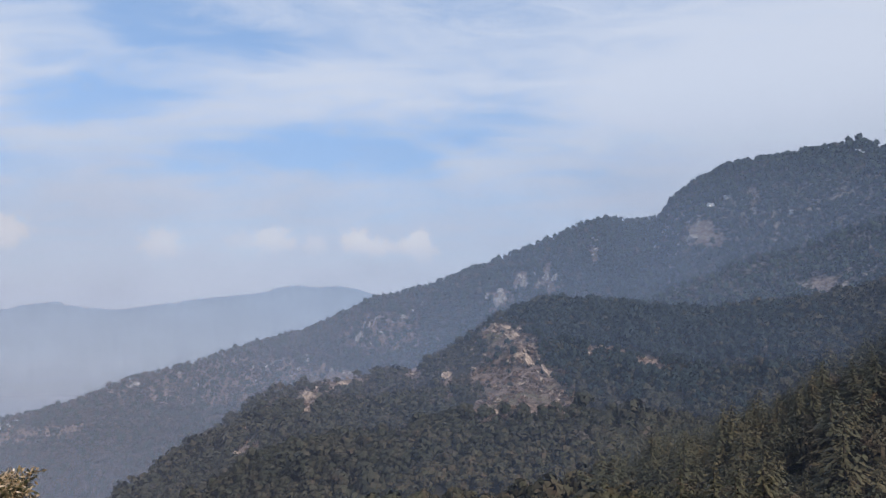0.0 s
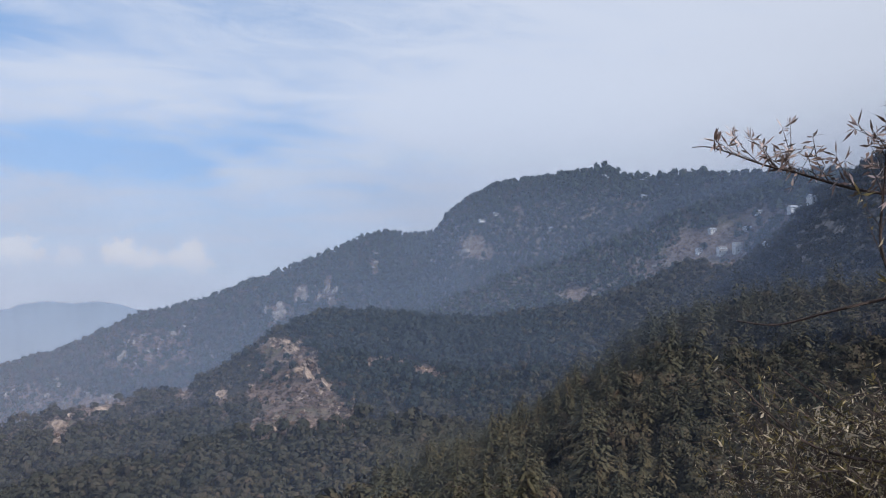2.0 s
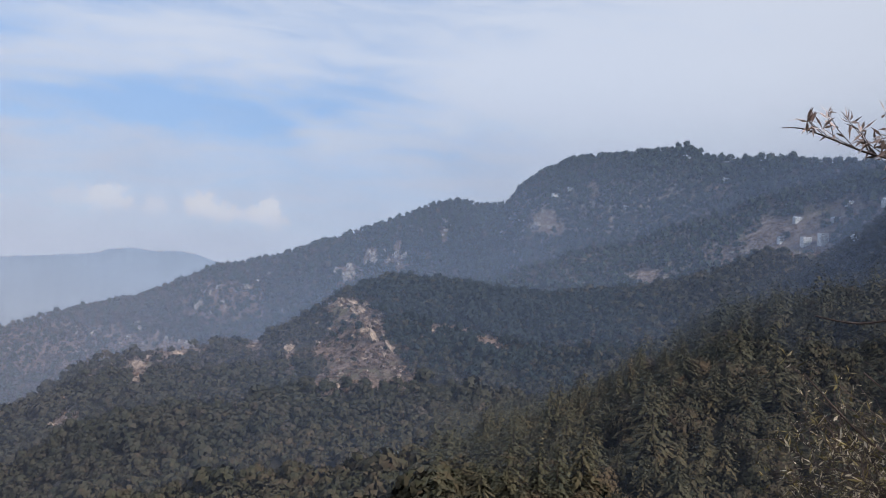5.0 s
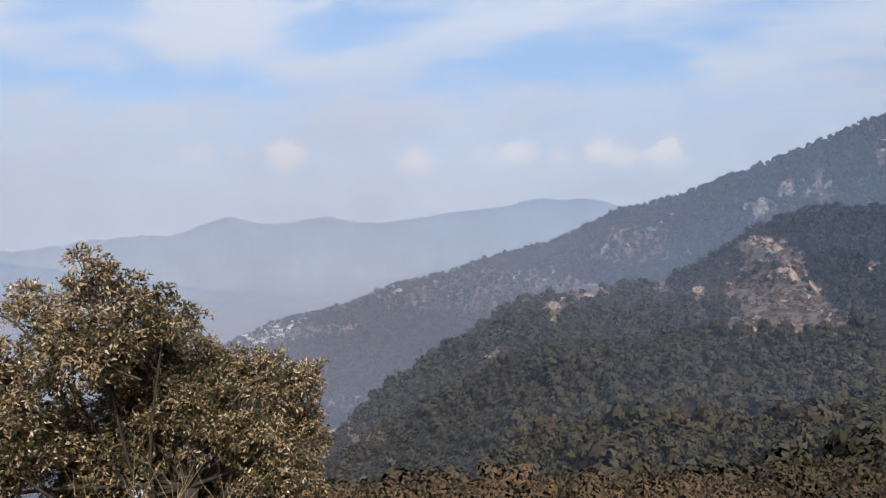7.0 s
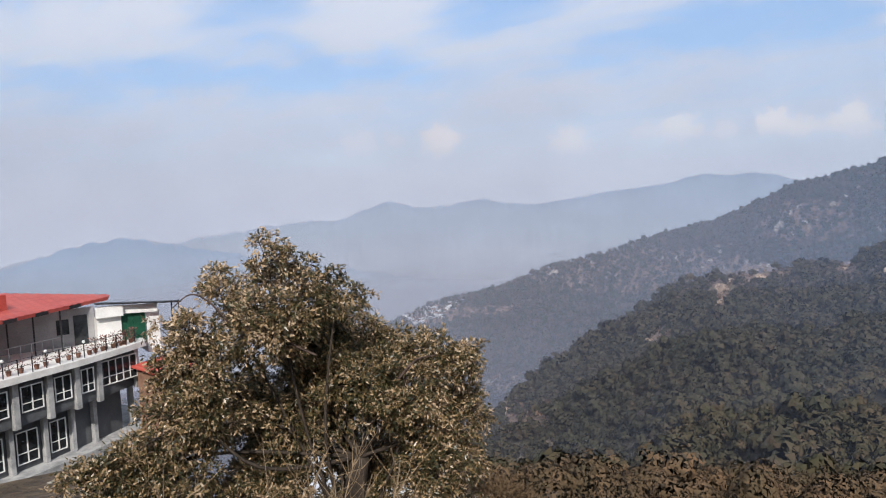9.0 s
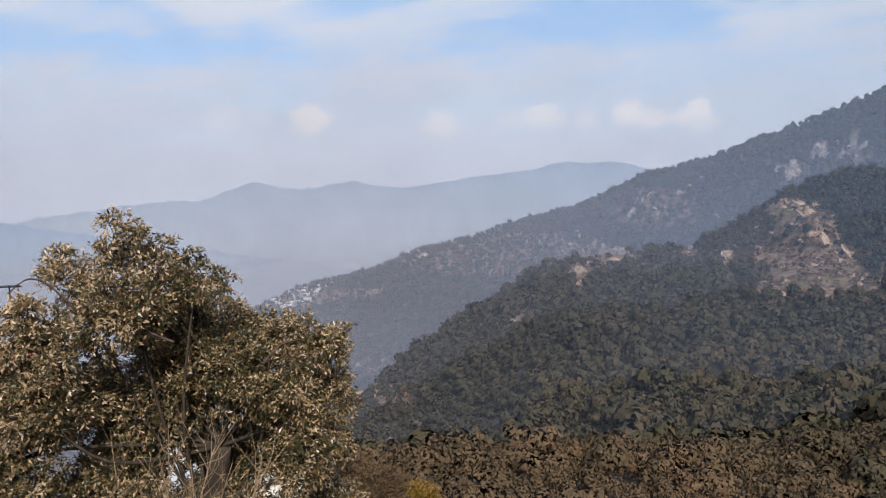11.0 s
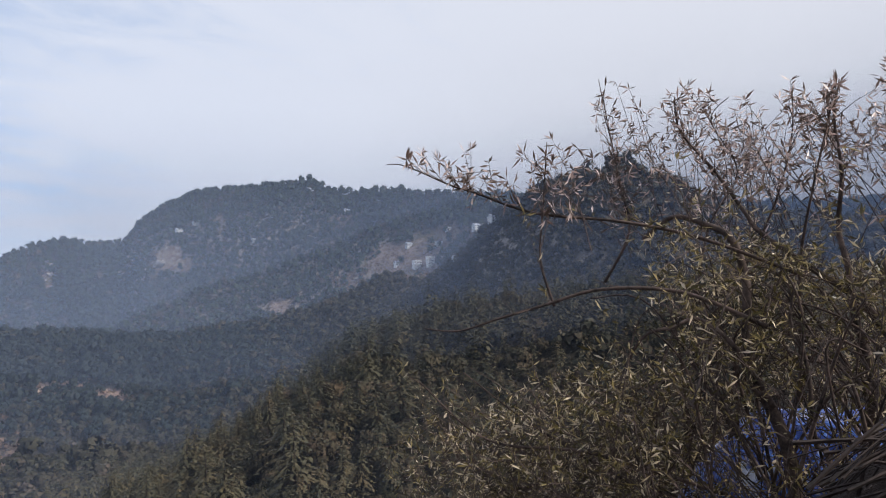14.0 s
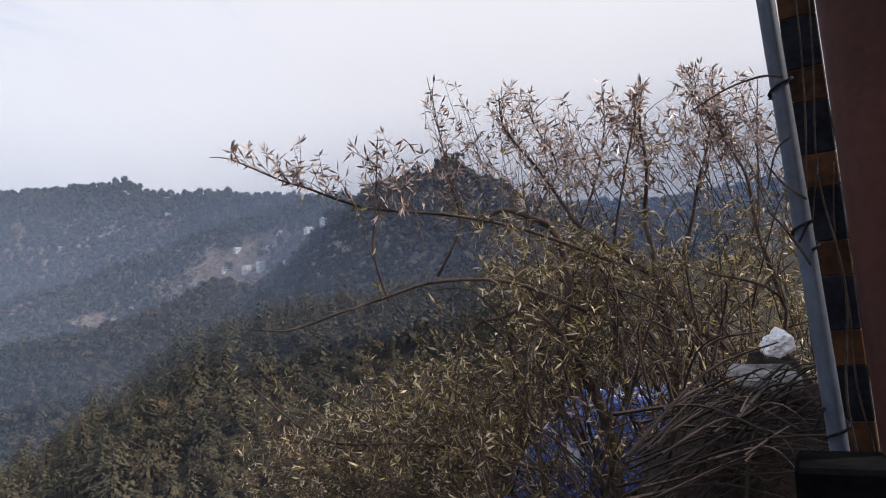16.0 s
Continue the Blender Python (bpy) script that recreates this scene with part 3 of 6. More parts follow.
def scatter(az0, az1, r_lo, r_hi, gap, seed):
    """Bearings, distances and heights of trees about gap metres apart; r_lo, r_hi: functions of bearing."""
    g = np.random.default_rng(seed)
    top = float(np.max(r_hi(np.linspace(az0, az1, 50))))
    low = float(np.min(r_lo(np.linspace(az0, az1, 50))))
    n = int(radians(az1 - az0) * (top ** 2 - low ** 2) / 2 / gap ** 2 * 1.6)
    r = np.sqrt(g.uniform(low ** 2, top ** 2, n))
    az = g.uniform(az0, az1, n)
    keep = (r >= r_lo(az)) & (r <= r_hi(az))
    az, r = az[keep], r[keep]
    # thin out those that crowd: one to a cell
    cell = np.stack([np.floor(az * np.radians(1) * r / (gap * 0.85)), np.floor(r / (gap * 0.85))], 1)
    _, first = np.unique(cell, axis=0, return_index=True)
    az, r = az[first], r[first]
    z = land(az, r)
    el = np.degrees(np.arctan2(z - EYE + 4, r))
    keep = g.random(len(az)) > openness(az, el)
    # thin woods on the back slopes
    keep &= (np.degrees(np.arctan2(z - EYE + 9, r)) > seen_above(az, r) - 0.3) | (g.random(len(az)) < 0.22)
    return az[keep], r[keep], z[keep]


def clump_template(seed, count, size, tall=1.25, heads=6):
    """A broadleaf crown of unit width as loose leaf-clump triangles."""
    g = np.random.default_rng(seed)
    lobes = [(g.uniform(-0.26, 0.26), g.uniform(-0.26, 0.26), g.uniform(0.40, 0.95) * tall * 0.72, g.uniform(0.20, 0.34)) for _ in range(heads)]
    lobes.append((0, 0, 0.5 * tall, 0.38))
    tris, way = [], []
    for i in range(count):
        lx, ly, lz, lr = lobes[i % len(lobes)]
        d = g.normal(size=3)
        d[2] = abs(d[2]) * 1.1 - 0.25
        d /= np.linalg.norm(d)
        c = np.array([lx, ly, lz]) + d * lr * np.array([1, 1, 0.85]) * g.uniform(0.88, 1.05)
        nrm = d + g.normal(size=3) * 0.17
        nrm /= np.linalg.norm(nrm)
        u = np.cross(nrm, g.normal(size=3))
        u /= np.linalg.norm(u)
        v = np.cross(nrm, u)
        a0 = g.uniform(0, 6.28)
        s = size * g.uniform(0.7, 1.35)
        for q in range(3):
            a = a0 + q * 2.094 + g.uniform(-0.35, 0.35)
            tris.append(c + s * (u * cos(a) + v * sin(a)))
        out = 0.55 * d + 1.9 * (c - np.array([0, 0, 0.42 * tall])) + g.normal(size=3) * 0.10
        way += [out / np.linalg.norm(out)] * 3
    return np.concatenate([np.array(tris), np.array(way)], 1)


def conifer_template(seed, tiers, around, reach_steps=(0.42, 0.72, 1.0), slim=1.0, leaf=1.0):
    """A cedar or pine of unit height: tiers of boughs as loose kites that droop outwards, dark gaps between the tiers."""
    g = np.random.default_rng(seed)
    tris, way = [], []
    lean = g.uniform(-0.025, 0.025, 2)
    side_push = g.uniform(0.85, 1.15, 8)
    for i in range(tiers):
        h0 = 0.12 + 0.87 * (i / (tiers - 1)) ** 0.92
        n = max(4, int(around * (0.4 + 0.6 * (1 - h0))))
        turn = g.uniform(0, 6.28)
        wide = g.uniform(0.8, 1.15)
        for j in range(n):
            h = h0 + g.uniform(-0.012, 0.012)
            a = turn + 6.283 * j / n + g.uniform(-0.3, 0.3)
            reach = wide * side_push[int(a / 0.7854) % 8] * slim * 0.27 * max(1 - h, 0.0) ** 0.68 * g.uniform(0.7, 1.15) + 0.010
            rise = reach * g.uniform(-0.05, 0.22)
            d = np.array([cos(a), sin(a), 0])
            base = np.array([lean[0] * h, lean[1] * h, h])
            for f in reach_steps:
                c = base + d * reach * f + np.array([0, 0, rise * f - 0.3 * reach * f * f]) + g.normal(0, 0.004, 3)
                b2 = a + g.uniform(-0.95, 0.95)
                u = np.array([cos(b2), sin(b2), g.uniform(-0.75, -0.1)])
                s = np.array([-sin(b2), cos(b2), g.uniform(-0.3, 0.3)])
                ln, w = leaf * (0.020 + 0.24 * reach) * g.uniform(0.8, 1.3), leaf * (0.008 + 0.10 * reach) * g.uniform(0.8, 1.3)
                back, tip, lf, rt = c - u * ln * 0.6, c + u * ln, c + s * w, c - s * w
                tris += [back, lf, tip, back, tip, rt]
                out = d + np.array([0, 0, 0.25 + 0.7 * f]) + g.normal(size=3) * 0.15
                way += [out / np.linalg.norm(out)] * 6
    return np.concatenate([np.array(tris), np.array(way)], 1)


def stand(name, az, r, z, templates, size, spread, mat, seed, label, squash=(0.9, 1.25)):
    """All the trees of a wood as one mesh of loose leaf clumps."""
    g = np.random.default_rng(seed)
    out, way = [], []
    pick = g.integers(0, len(templates), len(az))
    x, y = r * np.sin(np.radians(az)), r * np.cos(np.radians(az))
    for k, tpl in enumerate(templates):
        m = np.where(pick == k)[0]
        if not len(m):
            continue
        a = g.uniform(0, 6.283, len(m))
        s = np.broadcast_to(size, len(az))[m] * np.exp(g.normal(0, spread, len(m)))
        hs = s * g.uniform(*squash, len(m))
        c, sn = np.cos(a)[:, None], np.sin(a)[:, None]
        px, py, pz = tpl[:, 0][None], tpl[:, 1][None], tpl[:, 2][None]
        v = np.stack([(px * c - py * sn) * s[:, None] + x[m][:, None], (px * sn + py * c) * s[:, None] + y[m][:, None],
                      pz * hs[:, None] + z[m][:, None] - 0.6], -1)
        out.append(v.reshape(-1, 3))
        nx, ny, nz = tpl[:, 3][None], tpl[:, 4][None], tpl[:, 5][None]
        way.append(np.stack([nx * c - ny * sn, nx * sn + ny * c, nz + 0 * c], -1).reshape(-1, 3))
    ob = new(name, tri_mesh(name, np.concatenate(out), mat, swell=np.concatenate(way)))
    return tagged(ob, label, "woods", kind="stuff")


def table_r(table):
    return lambda az: np.interp(az, [p[0] for p in table], [p[2] for p in table])


near_r, spur_r, main_r = table_r(NEAR_CREST), table_r(SPUR_CREST), table_r(MAIN_CREST)

far_kinds = [clump_template(40 + i, 17, 0.31, 1.25, 3) for i in range(6)]
far_pines = [clump_template(60 + i, 22, 0.25, 1.9 + 0.25 * i, 2) for i in range(4)]
mid_kinds = [clump_template(20 + i, 46, 0.165, 1.1, 4) for i in range(8)]
near_kinds = [clump_template(80 + i, 110, 0.108, 1.0, 5) for i in range(6)]

az, r, z = scatter(-58, 85, lambda a: spur_r(a) + np.interp(a, [-35, 0, 20, 90], [0.6, 0.52, 0.43, 0.4]) * (main_r(a) - spur_r(a)), lambda a: main_r(a) + 18, 8.4, 11)
grey = np.random.default_rng(18).random(len(az)) < np.interp(az, [-40, -28, -4, 6, 14], [0.35, 0.6, 0.5, 0.25, 0.1])
stand("bare_woods", az[grey], r[grey], z[grey], far_kinds, 9.5, 0.24, M_GREYWOOD, 19, "leafless grey-brown trees scattered over the far ridge")
az, r, z = az[~grey], r[~grey], z[~grey]
stand("far_woods", az, r, z, far_kinds, 10.6, 0.22, M_FARWOOD, 12, "dark green woods covering the far main ridge")
az, r, z = scatter(-38, 79, lambda a: near_r(a) + 0.24 * (spur_r(a) - near_r(a)), lambda a: spur_r(a) + 14, 5.9, 13)
pick = np.random.default_rng(16)
# trees in the hollow take the darker, bluer tones that paint its shade
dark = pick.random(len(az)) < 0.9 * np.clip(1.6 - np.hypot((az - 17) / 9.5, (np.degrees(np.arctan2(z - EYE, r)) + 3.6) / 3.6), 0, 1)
el = np.degrees(np.arctan2(z - EYE, r))
russet = ~dark & (pick.random(len(az)) < 0.06 + 0.55 * np.clip(1.5 - np.hypot((az + 6) / 9, (el + 7.2) / 1.7), 0, 1) + 0.5 * np.clip(1.4 - np.hypot((az - 5.5) / 4.5, (el + 6) / 3.6), 0, 1))
# stunted trees round the knoll
stunt = 1 - 0.38 * np.clip(1.5 - np.hypot((az - 5.3) / 4.2, (el + 5.6) / 3.6), 0, 1)
stand("russet_woods", az[russet], r[russet], z[russet], mid_kinds, 6.0 * stunt[russet], 0.3, M_GREYWOOD, 20, "russet and leafless shrubs along the crest of the middle spur", (0.8, 1.2))
dark_or = dark | russet
lower = (r < 480 + 160 * pick.random(len(az))) & ~dark_or
stand("spur_woods", az[lower], r[lower], z[lower], near_kinds, 8.0, 0.27, M_WOOD, 15, "dense oak woods low on the middle spur", (0.8, 1.15))
upper = ~lower & ~dark_or
stand("spur_woods", az[upper], r[upper], z[upper], mid_kinds, 8.0 * stunt[upper], 0.27, M_WOOD, 14, "dense oak woods on the middle spur", (0.8, 1.15))
stand("shaded_woods", az[dark], r[dark], z[dark], mid_kinds, 7.6, 0.24, M_SHADED_WOOD, 17, "woods in the hollow beside the rocky knoll, its shade in their colour", (1.0, 1.4))


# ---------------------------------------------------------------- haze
BLUE_HAZE_TINT, PALE_HAZE_TINT = (0.295, 0.378, 0.560, 1), (0.33, 0.385, 0.51, 1)


def haze_sheet(radius, strength, top, foot, west, air, seed, east=1.9):
    """A thin standing sheet added round the view, tinted to imitate smoky valley haze."""
    mat = bpy.data.materials.new("haze_sheet_tint")
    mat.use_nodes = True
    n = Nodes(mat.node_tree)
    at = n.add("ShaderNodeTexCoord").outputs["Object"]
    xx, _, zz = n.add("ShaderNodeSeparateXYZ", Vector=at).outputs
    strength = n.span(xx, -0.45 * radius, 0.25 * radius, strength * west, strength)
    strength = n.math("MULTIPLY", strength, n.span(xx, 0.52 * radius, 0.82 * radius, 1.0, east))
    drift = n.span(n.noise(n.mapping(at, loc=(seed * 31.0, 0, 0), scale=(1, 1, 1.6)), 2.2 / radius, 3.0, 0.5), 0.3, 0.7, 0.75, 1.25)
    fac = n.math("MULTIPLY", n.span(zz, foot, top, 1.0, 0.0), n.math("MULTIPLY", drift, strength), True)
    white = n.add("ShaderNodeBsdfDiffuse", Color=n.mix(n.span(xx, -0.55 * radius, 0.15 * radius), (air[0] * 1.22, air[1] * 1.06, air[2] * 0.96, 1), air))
    # normal pinned upwards: the sheet takes the same light on every bearing
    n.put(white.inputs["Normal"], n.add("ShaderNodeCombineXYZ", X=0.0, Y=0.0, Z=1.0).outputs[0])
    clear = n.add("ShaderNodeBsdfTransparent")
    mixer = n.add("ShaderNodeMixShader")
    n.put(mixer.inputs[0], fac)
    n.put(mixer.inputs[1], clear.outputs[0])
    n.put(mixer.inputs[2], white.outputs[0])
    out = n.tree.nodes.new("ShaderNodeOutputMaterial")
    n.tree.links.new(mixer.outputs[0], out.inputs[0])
    verts, faces = [], []
    k = 60
    for i in range(k + 1):
        a = radians(-95 + 200 * i / k)
        verts += [(radius * sin(a), radius * cos(a), -820.0), (radius * sin(a), radius * cos(a), top)]
    for i in range(k):
        faces.append((2 * i, 2 * i + 1, 2 * i + 3, 2 * i + 2))
    ob = link_mesh("haze_sheet", verts, faces, mat, smooth=True)
    return tagged(ob, "thin see-through sheet tinted to imitate bluish smoky valley haze", "haze", kind="structure")


haze_sheet(185, 0.035, 60, -60, 1.0, BLUE_HAZE_TINT, 9, 1.3)
haze_sheet(330, 0.065, 120, -60, 0.7, BLUE_HAZE_TINT, 6, 2.4)
haze_sheet(520, 0.075, 280, -25, 0.85, BLUE_HAZE_TINT, 7, 3.8)
haze_sheet(700, 0.07, 310, -15, 0.85, BLUE_HAZE_TINT, 1, 2.6)
haze_sheet(1080, 0.20, 330, 40, 1.5, BLUE_HAZE_TINT, 2)
haze_sheet(1460, 0.20, 440, 160, 0.5, BLUE_HAZE_TINT, 3)
haze_sheet(2650, 0.60, -160, -380, 1.0, PALE_HAZE_TINT, 4)


# ---------------------------------------------------------------- far mountains
FAR = [(-100, -4.5), (-66, -4.4), (-60, -2.9), (-56.3, -2.5), (-53.2, -3.0), (-47.5, -2.3), (-42.6, -1.8), (-40.7, -2.0), (-38.4, -1.2), (-36.2, -0.5), (-34.8, -1.0),
       (-32.7, -1.2), (-28.8, -0.7), (-26.5, -1.1), (-24.3, -1.3), (-19.7, -0.6), (-14.2, 0.0), (-12.0, 0.6), (-10.3, 0.35), (-8.0, 0.55), (-5.8, -0.1), (0, -1.5), (30, -3)]
NEARER = [(-100, -4.0), (-64.6, -4.3), (-60, -2.9), (-56.3, -2.4), (-53.2, -3.1), (-46, -4.6), (-36, -6.5), (-24, -8.5), (-10, -9)]


def mountain_range(table, r0, deep, seed, mat, label):
    """A long range: crest, ridges running down to the valley, and a back slope."""
    verts, faces = [], []
    t = np.array(table, float)
    az = np.arange(t[0, 0], t[-1, 0], 0.13)
    rows = 14
    for a in az:
        el = np.interp(a, t[:, 0], t[:, 1])
        for j in range(rows):
            f = j / (rows - 2)
            r = r0 - deep * (f if j < rows - 1 else -0.15)
            top = r0 * tan(radians(el)) + EYE
            ridge = noise.fractal((a / 5 + seed, f * 1.5, seed), 0.9, 2.0, 5)
            if j == 0:
                z = top + 17 * noise.fractal((a * 1.1, seed, 0), 0.75, 2.1, 6)
            elif j < rows - 1:
                z = top + (-800 - top) * f ** 0.9 + 90 * ridge * sin(pi * min(f, 1))
            else:
                z = top - 200
            verts.append((r * sin(radians(a)), r * cos(radians(a)), z))
    order = [rows - 1] + list(range(rows - 1))
    for i in range(len(az) - 1):
        for k in range(rows - 1):
            p, q = order[k], order[k + 1]
            faces.append((i * rows + p, i * rows + q, (i + 1) * rows + q, (i + 1) * rows + p))
    ob = link_mesh("far_mountain", verts, faces, mat, smooth=True)
    return tagged(ob, label, "mountain", kind="structure")


mountain_range(FAR, 4700, 900, 2.0, M_DISTANCE, "distant mountain range, its thick blue haze painted as a glow")
mountain_range(NEARER, 4000, 700, 5.0, M_DISTANCE_NEAR, "nearer mountain shoulder beyond the valley, its haze painted as a glow")


# ---------------------------------------------------------------- near slope woods
pines = [conifer_template(90 + i, 12, 7, (0.5, 1.0), 1.15, 1.0) for i in range(5)]
fine_kinds = [clump_template(85 + i, 340, 0.054, 1.05, 7) for i in range(5)]

az, r, z = scatter(-38, 14, lambda a: np.maximum(0.40 * near_r(a), 165 + 0 * a), lambda a: near_r(a) + 0.26 * (spur_r(a) - near_r(a)), 5.3, 31)
stand("slope_woods", az, r, z, near_kinds, 6.8, 0.27, M_SLOPE, 32, "olive and brown oak woods on the near slope")
az, r, z = scatter(-38, 14, lambda a: 0.40 * near_r(a), lambda a: 168 + 0 * a, 3.3, 21)
brown = np.random.default_rng(26).random(len(az)) < np.interp(az, [-38, -20, 14], [0.08, 0.16, 0.3])
small = [clump_template(75 + i, 360, 0.048, 1.0, 6) for i in range(5)]
stand("slope_woods", az[~brown], r[~brown], z[~brown], small, 4.2, 0.28, M_SHRUB, 33, "olive shrubby oaks on the steep slope below the road")
stand("brown_woods", az[brown], r[brown], z[brown], small, 4.2, 0.28, M_BROWN, 25, "russet brown oaks on the steep slope below the road")
az, r, z = scatter(-34, 30, lambda a: 50 + 0 * a, lambda a: 0.42 * near_r(a), 2.4, 30)
stand("slope_shrubs", az, r, z, [t[: 200 * 3] for t in small], 2.6, 0.3, M_SHRUB, 29, "olive and brown shrubs and saplings close below the road")
az, r, z = SCAT = scatter(12, 68, lambda a: 0.52 * near_r(a), lambda a: near_r(a) + 0.26 * (spur_r(a) - near_r(a)), 5.6, 33)
pick = np.random.default_rng(34).random(len(az))
near_band = (az < 46) & (az > 15) & (r < near_r(az) + 8) & (np.degrees(np.arctan2(z - EYE + 10, r)) > -20)
own = near_band & (pick > 0.4) & (np.cumsum(near_band & (pick > 0.4)) <= 290)
rest = ~own
con = rest & (np.random.default_rng(35).random(len(az)) < np.clip(0.2 + (r / near_r(az) - 0.5) * 1.3, 0.2, 0.8))
pa, pr, pz = scatter(10, 62, lambda a: 0.33 * near_r(a), lambda a: 0.56 * near_r(a), 4.6, 28)
brown = np.random.default_rng(24).random(len(pa)) < 0.42
stand("foot_woods", pa[~brown], pr[~brown], pz[~brown], fine_kinds, 5.6, 0.26, M_SLOPE, 27, "mixed oaks filling the foot of the near spur")
stand("foot_woods", pa[brown], pr[brown], pz[brown], fine_kinds, 5.4, 0.26, M_BROWN, 23, "russet brown oaks filling the foot of the near spur")
stand("pine_woods", az[con], r[con], z[con], pines, 14.0, 0.22, M_PINE, 36, "yellow-green pine woods on the near right spur", (0.9, 1.1))
bro = rest & ~con
near_bro = bro & (r < near_r(az) + 8) & (az < 50)
far_bro = bro & ~near_bro
stand("mixed_woods", az[near_bro], r[near_bro], z[near_bro], fine_kinds, 7.6, 0.25, M_SLOPE, 37, "brownish broadleaf trees standing among the pines")
stand("mixed_woods", az[far_bro], r[far_bro], z[far_bro], mid_kinds, 7.0, 0.25, M_WOOD, 22, "broadleaf trees behind the near spur")
# tall pines along the skyline
g = np.random.default_rng(38)
az = np.concatenate([g.uniform(-28, 48, 200), g.normal(-20, 1.4, 18), g.normal(11.5, 1.6, 30), g.uniform(28, 47, 60), g.uniform(-13, -9, 14)])
r = main_r(az) + g.uniform(-22, 6, len(az))
stand("ridge_pines", az, r, land(az, r), far_pines, 4.4, 0.25, M_FARWOOD, 39, "dark pines lining the skyline of the main ridge", (0.8, 1.25))
az = np.concatenate([g.uniform(43, 75, 170)])
r = spur_r(az) + g.uniform(-40, 8, len(az))
stand("hilltop_pines", az, r, land(az, r), pines[:2] + mid_kinds[:3], 11.0, 0.25, M_WOOD, 40, "dark trees crowning the wooded hill", (0.8, 1.2))


def tube(paths, sides=5):
    """Tapered tubes. paths: lists of (point, radius). Returns verts, faces."""
    verts, faces = [], []
    for path in paths:
        pts = [Vector(p) for p, _ in path]
        first = len(verts)
        for i, (p, (_, rad)) in enumerate(zip(pts, path)):
            d = (pts[min(i + 1, len(pts) - 1)] - pts[max(i - 1, 0)])
            d = d.normalized() if d.length > 1e-9 else Vector((0, 0, 1))
            s = d.cross(Vector((0.31, 0.17, 0.93)) if abs(d.z) < 0.9 else Vector((1, 0.2, 0))).normalized()
            t = d.cross(s)
            for k in range(sides):
                a = 2 * pi * k / sides
                verts.append(p + (s * cos(a) + t * sin(a)) * rad)
        for i in range(len(pts) - 1):
            for k in range(sides):
                a, b = first + i * sides + k, first + i * sides + (k + 1) % sides
                faces.append((a, b, b + sides, a + sides))
        faces.append(tuple(range(first, first + sides))[::-1])
        faces.append(tuple(range(len(verts) - sides, len(verts))))
    return verts, faces


def bend(points, r0, r1, per=5):
    """A smooth line through points, with its radius going from r0 to r1."""
    pts = [Vector(p) for p in points]
    out = []
    n = (len(pts) - 1) * per
    for s in range(n + 1):
        i, t = min(s // per, len(pts) - 2), (s - min(s // per, len(pts) - 2) * per) / per
        a, b, c, d = pts[max(i - 1, 0)], pts[i], pts[i + 1], pts[min(i + 2, len(pts) - 1)]
        p = 0.5 * ((2 * b) + (c - a) * t + (2 * a - 5 * b + 4 * c - d) * t * t + (3 * b - a - 3 * c + d) * t ** 3)
        out.append((p, r0 + (r1 - r0) * s / n))
    return out


def aim(az, el, r):
    """The point at bearing az, height angle el and level distance r from the eye."""
    return Vector((r * sin(radians(az)), r * cos(radians(az)), EYE + r * tan(radians(el))))


def leaf_quads(base, way, length, width, g, fold=0.25):
    """Kite-shaped leaves: arrays of base points and directions."""
    n = len(base)
    way = way / np.linalg.norm(way, axis=1)[:, None]
    side = np.cross(way, g.normal(size=(n, 3)))
    side /= np.linalg.norm(side, axis=1)[:, None]
    up = np.cross(side, way)
    ln = (length * g.uniform(0.65, 1.25, n))[:, None]
    wd = (width * g.uniform(0.7, 1.25, n))[:, None]
    mid = base + way * ln * 0.45 + up * wd * fold
    tip = base + way * ln - up * ln * g.uniform(-0.12, 0.22, n)[:, None]
    return np.stack([base, mid + side * wd * 0.5, tip, mid - side * wd * 0.5], 1).reshape(-1, 3)


# single pines of the near spur
def pine_tree(seed):
    root = empty("pine_tree", "tall pine with drooping yellow-green boughs on the slope", "tree", group="pines on the near spur")
    tpl = conifer_template(seed, 18, 12, (0.25, 0.4, 0.6, 0.8, 1.0), 1.2, 0.6)
    crown = new("crown", tri_mesh("crown", tpl[:, :3] * 15.0, M_PINE, swell=tpl[:, 3:]))
    crown.parent = root
    v, f = tube([[((0, 0, -1.5), 0.28), ((0.05, 0, 6), 0.2), ((0, 0.05, 14.0), 0.05)]], 6)
    link_mesh("trunk", v, f, M_BARK, root)
    return root


def oak_tree(seed, mat):
    root = empty("oak_tree", "rounded oak with dull green and brown leaves on the slope", "tree", group="oaks on the near spur")
    tpl = clump_template(seed, 800, 0.037, 1.05, 9)
    crown = new("crown", tri_mesh("crown", tpl[:, :3] * 8.4 + np.array([0, 0, 0.4]), mat, swell=tpl[:, 3:]))
    crown.parent = root
    v, f = tube([[((0, 0, -1.2), 0.3), ((0.1, 0, 2.5), 0.22), ((0, 0.2, 5), 0.1)]], 6)
    link_mesh("trunk", v, f, M_BARK, root)
    return root


kinds = [pine_tree(101), pine_tree(102), pine_tree(103), pine_tree(107), oak_tree(104, M_SLOPE), oak_tree(105, M_BROWN), oak_tree(106, M_SLOPE)]
g = np.random.default_rng(41)
used = [False] * 7
